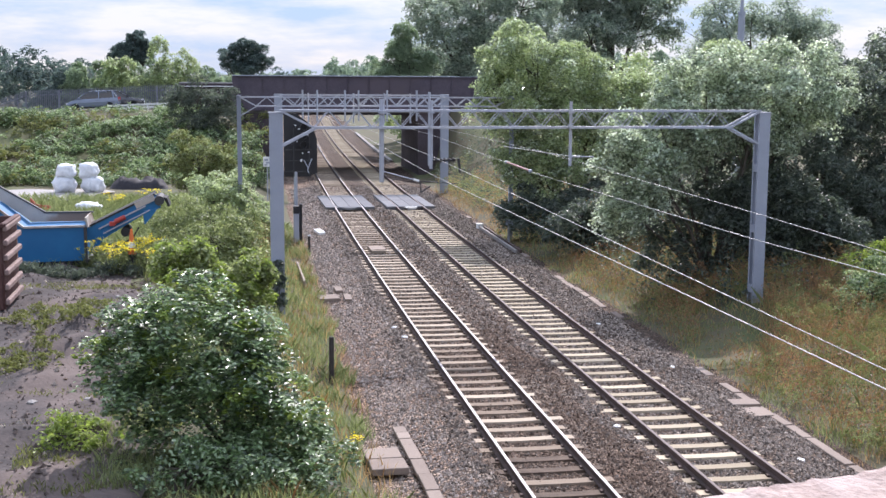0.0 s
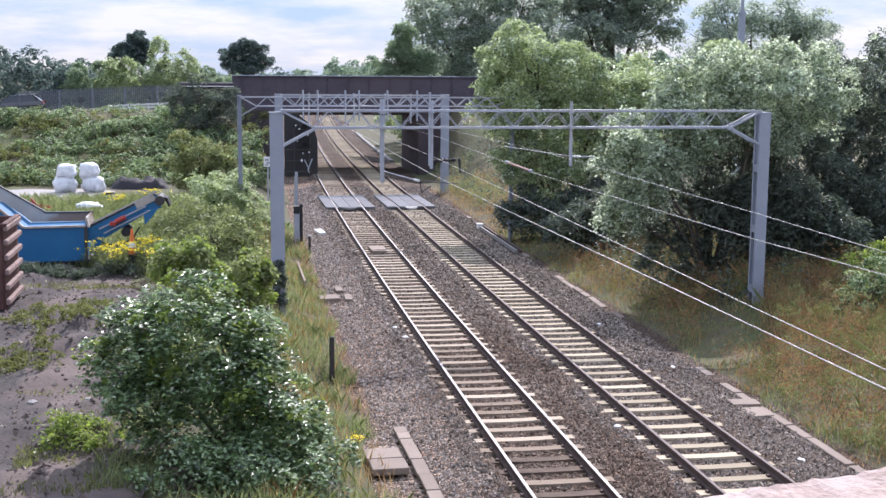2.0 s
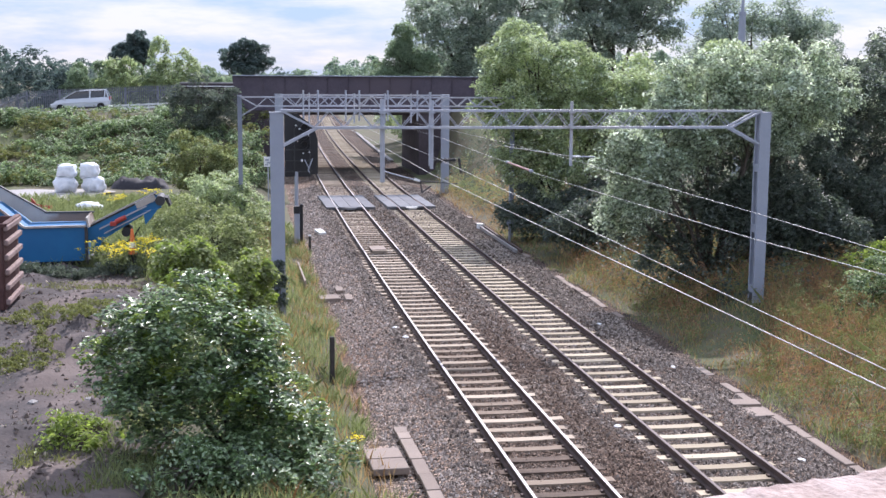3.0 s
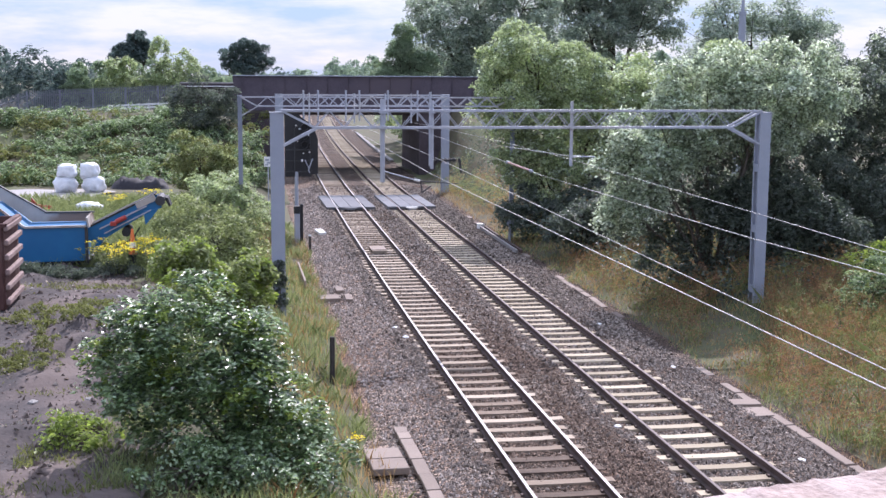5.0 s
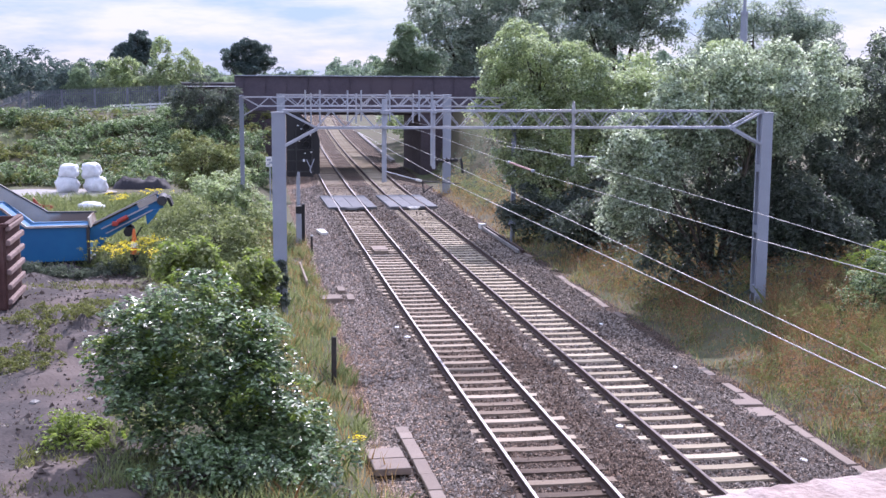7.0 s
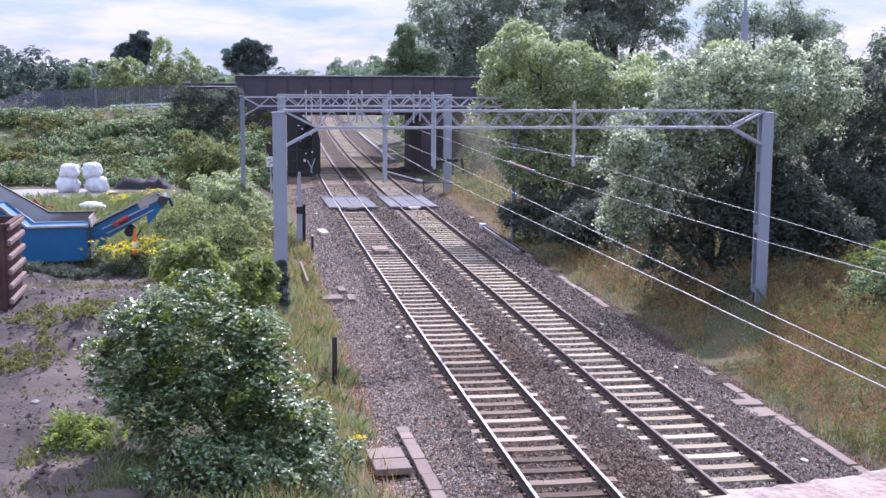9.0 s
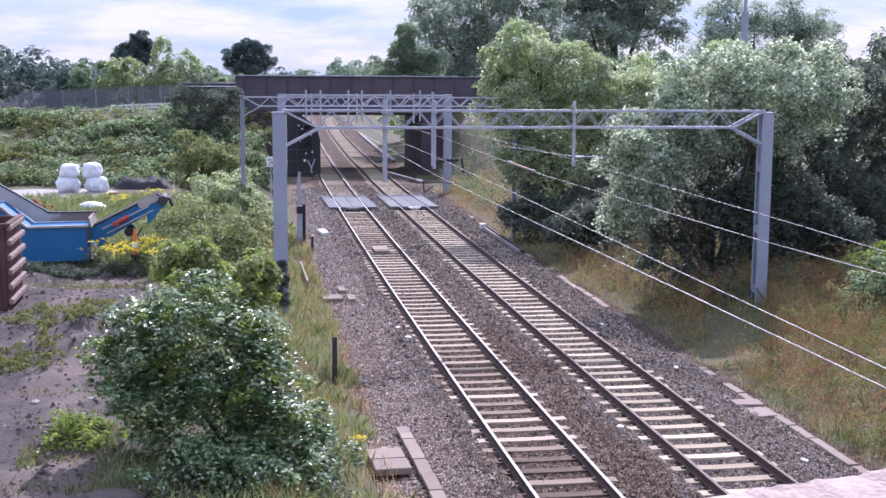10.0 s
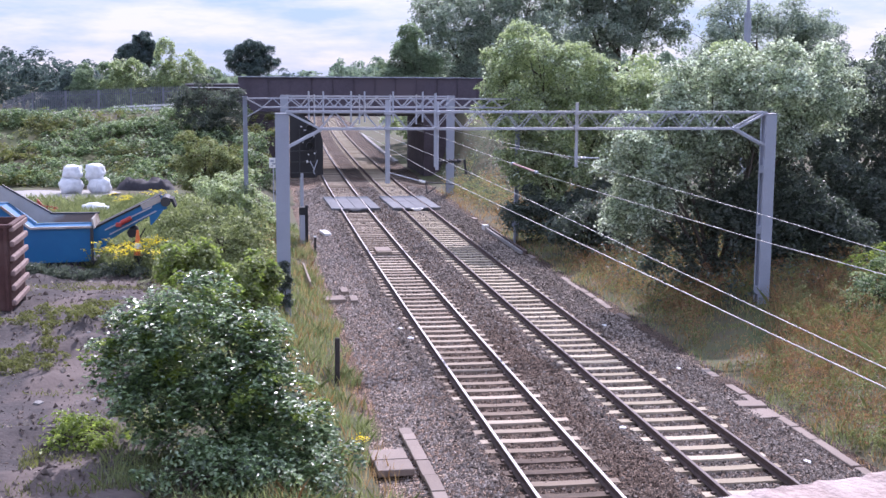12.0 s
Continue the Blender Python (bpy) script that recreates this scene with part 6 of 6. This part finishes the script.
# ---------------- beside the line ----------------
def signal():
    """The tall signal with its black backboard, on a grey post."""
    s = thing("railway_signal", "tall railway signal with a large black backboard on a grey post", "signal", (3.2, 57.0, 0))
    part("post", tubed((-0.02, 0, -0.5), (-0.02, 0, 2.9), 0.085, sides=12), M_STEEL, s)
    part("foot_plate", boxed((-0.02, 0, -0.3), (0.4, 0.4, 0.06)), M_STEEL, s)
    o = [(-0.54, 2.72), (-0.46, 2.66), (0.66, 2.66), (0.70, 2.76), (0.98, 2.80), (0.98, 4.35), (0.86, 4.75), (0.55, 5.15), (0.05, 5.55), (-0.54, 5.62)]
    board = part("backboard", prism(bmesh.new(), o, 0.06, 0.12), M_BLACK, s)
    for x, z in ((0.35, 4.95), (0.35, 4.55), (0.35, 4.15)):
        bm = lathe([(0.17, 0), (0.17, 0.26), (0.15, 0.26), (0.15, 0.02)], 14)
        bmesh.ops.transform(bm, verts=bm.verts, matrix=Matrix.Translation((x, -0.2, z)) @ Matrix.Rotation(radians(90), 4, "X"))
        part("lamp_hood", bm, M_BLACK, board)
    for z in (2.9, 3.4, 3.9):
        part("rung", bar(bmesh.new(), (-0.5, -0.05, z), (0.7, -0.05, z), 0.04, 0.05), M_DARKSTEEL, s)
    for x in (-0.1, 0.62):
        part("ladder_stile", bar(bmesh.new(), (x, -0.06, 2.7), (x, -0.06, 4.9), 0.05, 0.05), M_DARKSTEEL, s)
    # small white blocks added as the light reflections on the lamp hoods
    for x, z, a, b in ((0.48, 4.58, 0.17, 0.11), (-0.02, 5.02, 0.09, 0.05), (0.14, 4.86, 0.10, 0.05), (0.30, 3.75, 0.06, 0.06), (0.58, 3.80, 0.08, 0.06), (0.24, 3.42, 0.09, 0.12), (0.05, 4.30, 0.05, 0.05)):
        part("glint_block", boxed((x, -0.12, z), (a, 0.08, b), 0, 0.015), M_WHITE, s, "white block standing for a light reflection")
    bm = bmesh.new()
    pts = [(0.72, 3.50), (0.62, 3.25), (0.52, 2.98), (0.58, 2.85)]
    for p, q in zip(pts, pts[1:]):
        tube(bm, (p[0], -0.12, p[1]), (q[0], -0.12, q[1]), 0.03, sides=6)
    pts = [(0.36, 3.45), (0.48, 3.2), (0.56, 3.05)]
    for p, q in zip(pts, pts[1:]):
        tube(bm, (p[0], -0.12, p[1]), (q[0], -0.12, q[1]), 0.028, sides=6)
    part("cable", bm, M_STEEL, s, "grey looping cable")
    # cabinet at the post's foot
    c = thing("lineside_cabinet", "narrow grey lineside cabinet with a black top", "cabinet", (3.15, 56.3, -0.4))
    part("body", boxed((0.0, 0, 0.75), (0.24, 0.3, 1.5), 0, 0.02), M_STEEL, c)
    part("top_box", boxed((0.0, -0.02, 1.62), (0.28, 0.34, 0.34), 0, 0.02), M_BLACK, c)
    part("side_duct", boxed((0.2, 0, 1.0), (0.14, 0.2, 1.75), 0, 0.015), M_BLACK, c)


def lineside():
    g = random.Random(4)
    signal()
    # small white sign on a post
    s = thing("sign_board", "small white sign with dark markings on a post", "sign", (2.2, 66, land(2.2, 66)))
    z = 2.72 - land(2.2, 66)
    part("post", tubed((0, 0.04, -0.2), (0, 0.04, z + 0.2), 0.035), M_STEEL, s)
    board = part("board", boxed((0, 0, z), (0.44, 0.03, 0.54), 0, 0.008), M_WHITE, s)
    for dx, dz, w, h in ((-0.06, 0.10, 0.2, 0.10), (0.05, -0.05, 0.22, 0.09), (-0.08, -0.16, 0.14, 0.06)):
        part("marking", boxed((dx, -0.02, z + dz), (w, 0.008, h)), M_GREYPAINT, board)
    # short dark stake
    s = thing("marker_post", "short dark weathered wooden post", "post", (2.53, 30.2, land(2.53, 30.2)))
    part("post", boxed((0, 0, 0.45), (0.11, 0.11, 1.5), 0.2, 0.015), M_POST, s)
    s = thing("marker_post", "short dark weathered post near the signal", "post", (3.55, 53.6, -0.35))
    part("post", boxed((0, 0, 0.35), (0.1, 0.1, 0.7), 0, 0.015), M_POST, s)
    part("cap", boxed((0, 0, 0.72), (0.12, 0.12, 0.06), 0, 0.01), M_WHITE, s)
    s = thing("tall_post", "tall slim grey post standing in the grass", "post", (12.95, 55.6, land(12.95, 55.6)))
    part("post", boxed((0, 0, 0.5), (0.1, 0.1, 1.1), 0, 0.01), M_STEEL, s)
    part("plate", boxed((0, -0.06, 1.0), (0.32, 0.03, 0.26), 0, 0.005), M_GREYPAINT, s)
    # cable trough along the cess
    t = thing("cable_trough", "grey concrete cable trough with separate lids", "cable trough")
    y = 17.0
    while y < 25.9:
        n = 0.46 if y > 24.2 else 0.95
        part("lid", boxed((3.70 + g.uniform(-.01, .01) - (y - 20) * 0.012, y + n / 2, -0.27 + g.uniform(-.008, .008)), (0.27, n - 0.02, 0.09), g.uniform(-.01, .01), 0.01), M_CONCRETE_RED, t)
        y += n
    t = thing("inspection_slab", "square concrete inspection cover", "slab")
    for a, b in ((3.02, 23.95), (3.05, 23.25)):
        part("slab", boxed((a, b, -0.24), (0.72, 0.66, 0.14), 0.02, 0.012), M_CONCRETE_RED, t)
    t = thing("cable_trough", "short lengths of concrete trough in the cess", "cable trough")
    for x, y, w, n in ((3.42, 42.1, 0.72, 0.8), (3.92, 43.7, 0.26, 0.9), (4.10, 42.0, 0.26, 1.0)):
        part("lid", boxed((x, y, -0.32), (w, n, 0.14), g.uniform(-.05, .05), 0.012), M_CONCRETE_RED, t)
    part("edge_board", boxed((2.72, 46.0, -0.1), (0.07, 4.5, 0.30), 0.0, 0.01), M_CONCRETE_RED, t)
    t = thing("white_block", "small white-painted block on the ballast", "block", (4.45, 59.5, -0.28))
    part("block", boxed((0, 0, 0.04), (0.34, 1.4, 0.14), 0.1, 0.02), M_WHITE, t)
    # concrete edging on the far side
    t = thing("cable_trough", "line of concrete trough lids along the bank", "cable trough")
    y = 18.5
    while y < 66:
        if not (31 < y < 37.2 or 46 < y < 50) and g.random() < 0.8:
            wob = g.uniform(-.03, .03)
            part("lid", boxed((12.28 + drift(y) + wob, y + 0.47, -0.385 + g.uniform(-.03, .02)), (0.22, 0.92, 0.10), -BEND * y + g.uniform(-.03, .03), 0.012), M_CONCRETE_RED, t)
        y += 0.95
    t = thing("cable_trough", "pale concrete trough beyond the bridge", "cable trough")
    y = 108.0
    while y < 158:
        part("lid", boxed((12.5 + drift(y), y + 0.7, -0.28), (0.32, 1.36, 0.2), -BEND * y, 0.015), M_CONCRETE, t)
        y += 1.4
    t = thing("inspection_slab", "worn concrete slabs lying beside the trough", "slab")
    for a, b, w, n in ((11.85, 26.2, 0.95, 0.75), (11.35, 26.9, 0.6, 0.6), (12.1, 27.0, 0.7, 0.5)):
        part("slab", boxed((a, b, -0.355 + g.uniform(-.02, .02)), (w, n, 0.12), g.uniform(-.1, .1), 0.012), M_CONCRETE_RED, t)
    t = thing("spare_rails", "short spare rails lying beside the trough", "rail", (0, 0, 0))
    for dx in (-0.12, 0.1):
        part("rail", bar(bmesh.new(), (12.45 + dx, 51.5, -0.2), (12.60 + dx, 60.0, -0.2), 0.09, 0.14), M_CONCRETE if dx < 0 else M_RUST, t)
    part("end_block", boxed((12.5, 60.1, -0.15), (0.3, 0.3, 0.26), 0.2, 0.02), M_WHITE, t)
    # pale lumps in the ballast
    for x, y in ((11.3, 22.4), (8.3, 25.0), (8.5, 24.2), (11.2, 35.8), (9.0, 21.4), (4.7, 68.0), (11.6, 30.5), (4.9, 36), (5.0, 34.5)):
        t = thing("pale_stone", "pale broken stone on the ballast", "stone", (x, y, bed(x, y)), "pale stones")
        bm = bmesh.new()
        bmesh.ops.create_icosphere(bm, subdivisions=1, radius=0.09)
        for v in bm.verts:
            v.co = Vector((v.co.x * g.uniform(.8, 1.5), v.co.y * g.uniform(.8, 1.4), v.co.z * 0.5))
        part("lump", bm, M_WHITE, t)
    # grey timber box between the rails
    t = thing("track_box", "small grey cable box between the rails", "box", (TRACK[0] + drift(52.5) - 0.05, 52.4, -0.2))
    part("body", boxed((0, 0, 0.06), (0.62, 1.5, 0.14), 0, 0.015), M_SLEEPER_DIRTY, t)
    part("lid", boxed((0, 0, 0.14), (0.66, 1.1, 0.03), 0, 0.008), M_CONCRETE_RED, t)
    # mast on the skyline
    t = thing("lamp_mast", "tall tapering grey lamp mast behind the trees", "mast", (32.4, 75, land(32.4, 75)))
    part("lower_pole", lathe([(0.28, -0.3), (0.21, 10.2)], 14), M_GREYPAINT, t)
    part("upper_pole", lathe([(0.11, 10.2), (0.09, 16)], 12), M_GREYPAINT, t)
    part("collar", lathe([(0.24, 10.1), (0.24, 10.3)], 14), M_GREYPAINT, t)
    # low warehouse roof far to one side
    t = thing("warehouse", "long low white-roofed warehouse beyond the trees", "building", (92, 170, 0))
    part("wall", boxed((0, 0, 4.2), (50, 18, 8.8)), M_WHITE, t)
    part("roof", prism(bmesh.new(), [(-25.5, 8.6), (25.5, 8.6), (25.5, 9.0), (0, 10.0), (-25.5, 9.0)], -9.5, 9.5), M_WHITE, t)


lineside()


# ---------------- movement ----------------
def motions():
    for (t, wheels), x0, t0, speed, lane in CARS:
        flip = 180 if speed < 0 else 0
        rows = []
        for k in range(49):
            x = x0 + speed * (k * 0.25 - t0)
            front, back = road_z(x), road_z(x + (4 if speed < 0 else -4))
            tip = math.degrees(math.atan2(back - front, 4.0))
            rows.append((k * 0.25, pose(x, lane, front + 0.006, 0, tip, flip)))
        walk(t, rows)
        for w in wheels:
            x, y, z = w.location
            roll = math.degrees(abs(speed) / 0.31)
            walk(w, [(k / FPS, pose(x, y, z, 0, roll * k / FPS, 0)) for k in range(12 * FPS + 1)])
    # a light wind in the crowns
    for m, much, phase in SWAY:
        rows = []
        for k in range(41):
            s = k * 0.3
            rows.append((s, pose(0, 0, 0, much * math.sin(s * 2.3 + phase) * 0.6, much * (math.sin(s * 1.7 + phase * 2) + 0.4 * math.sin(s * 4.1 + phase)), 0)))
        walk(m, rows)


motions()
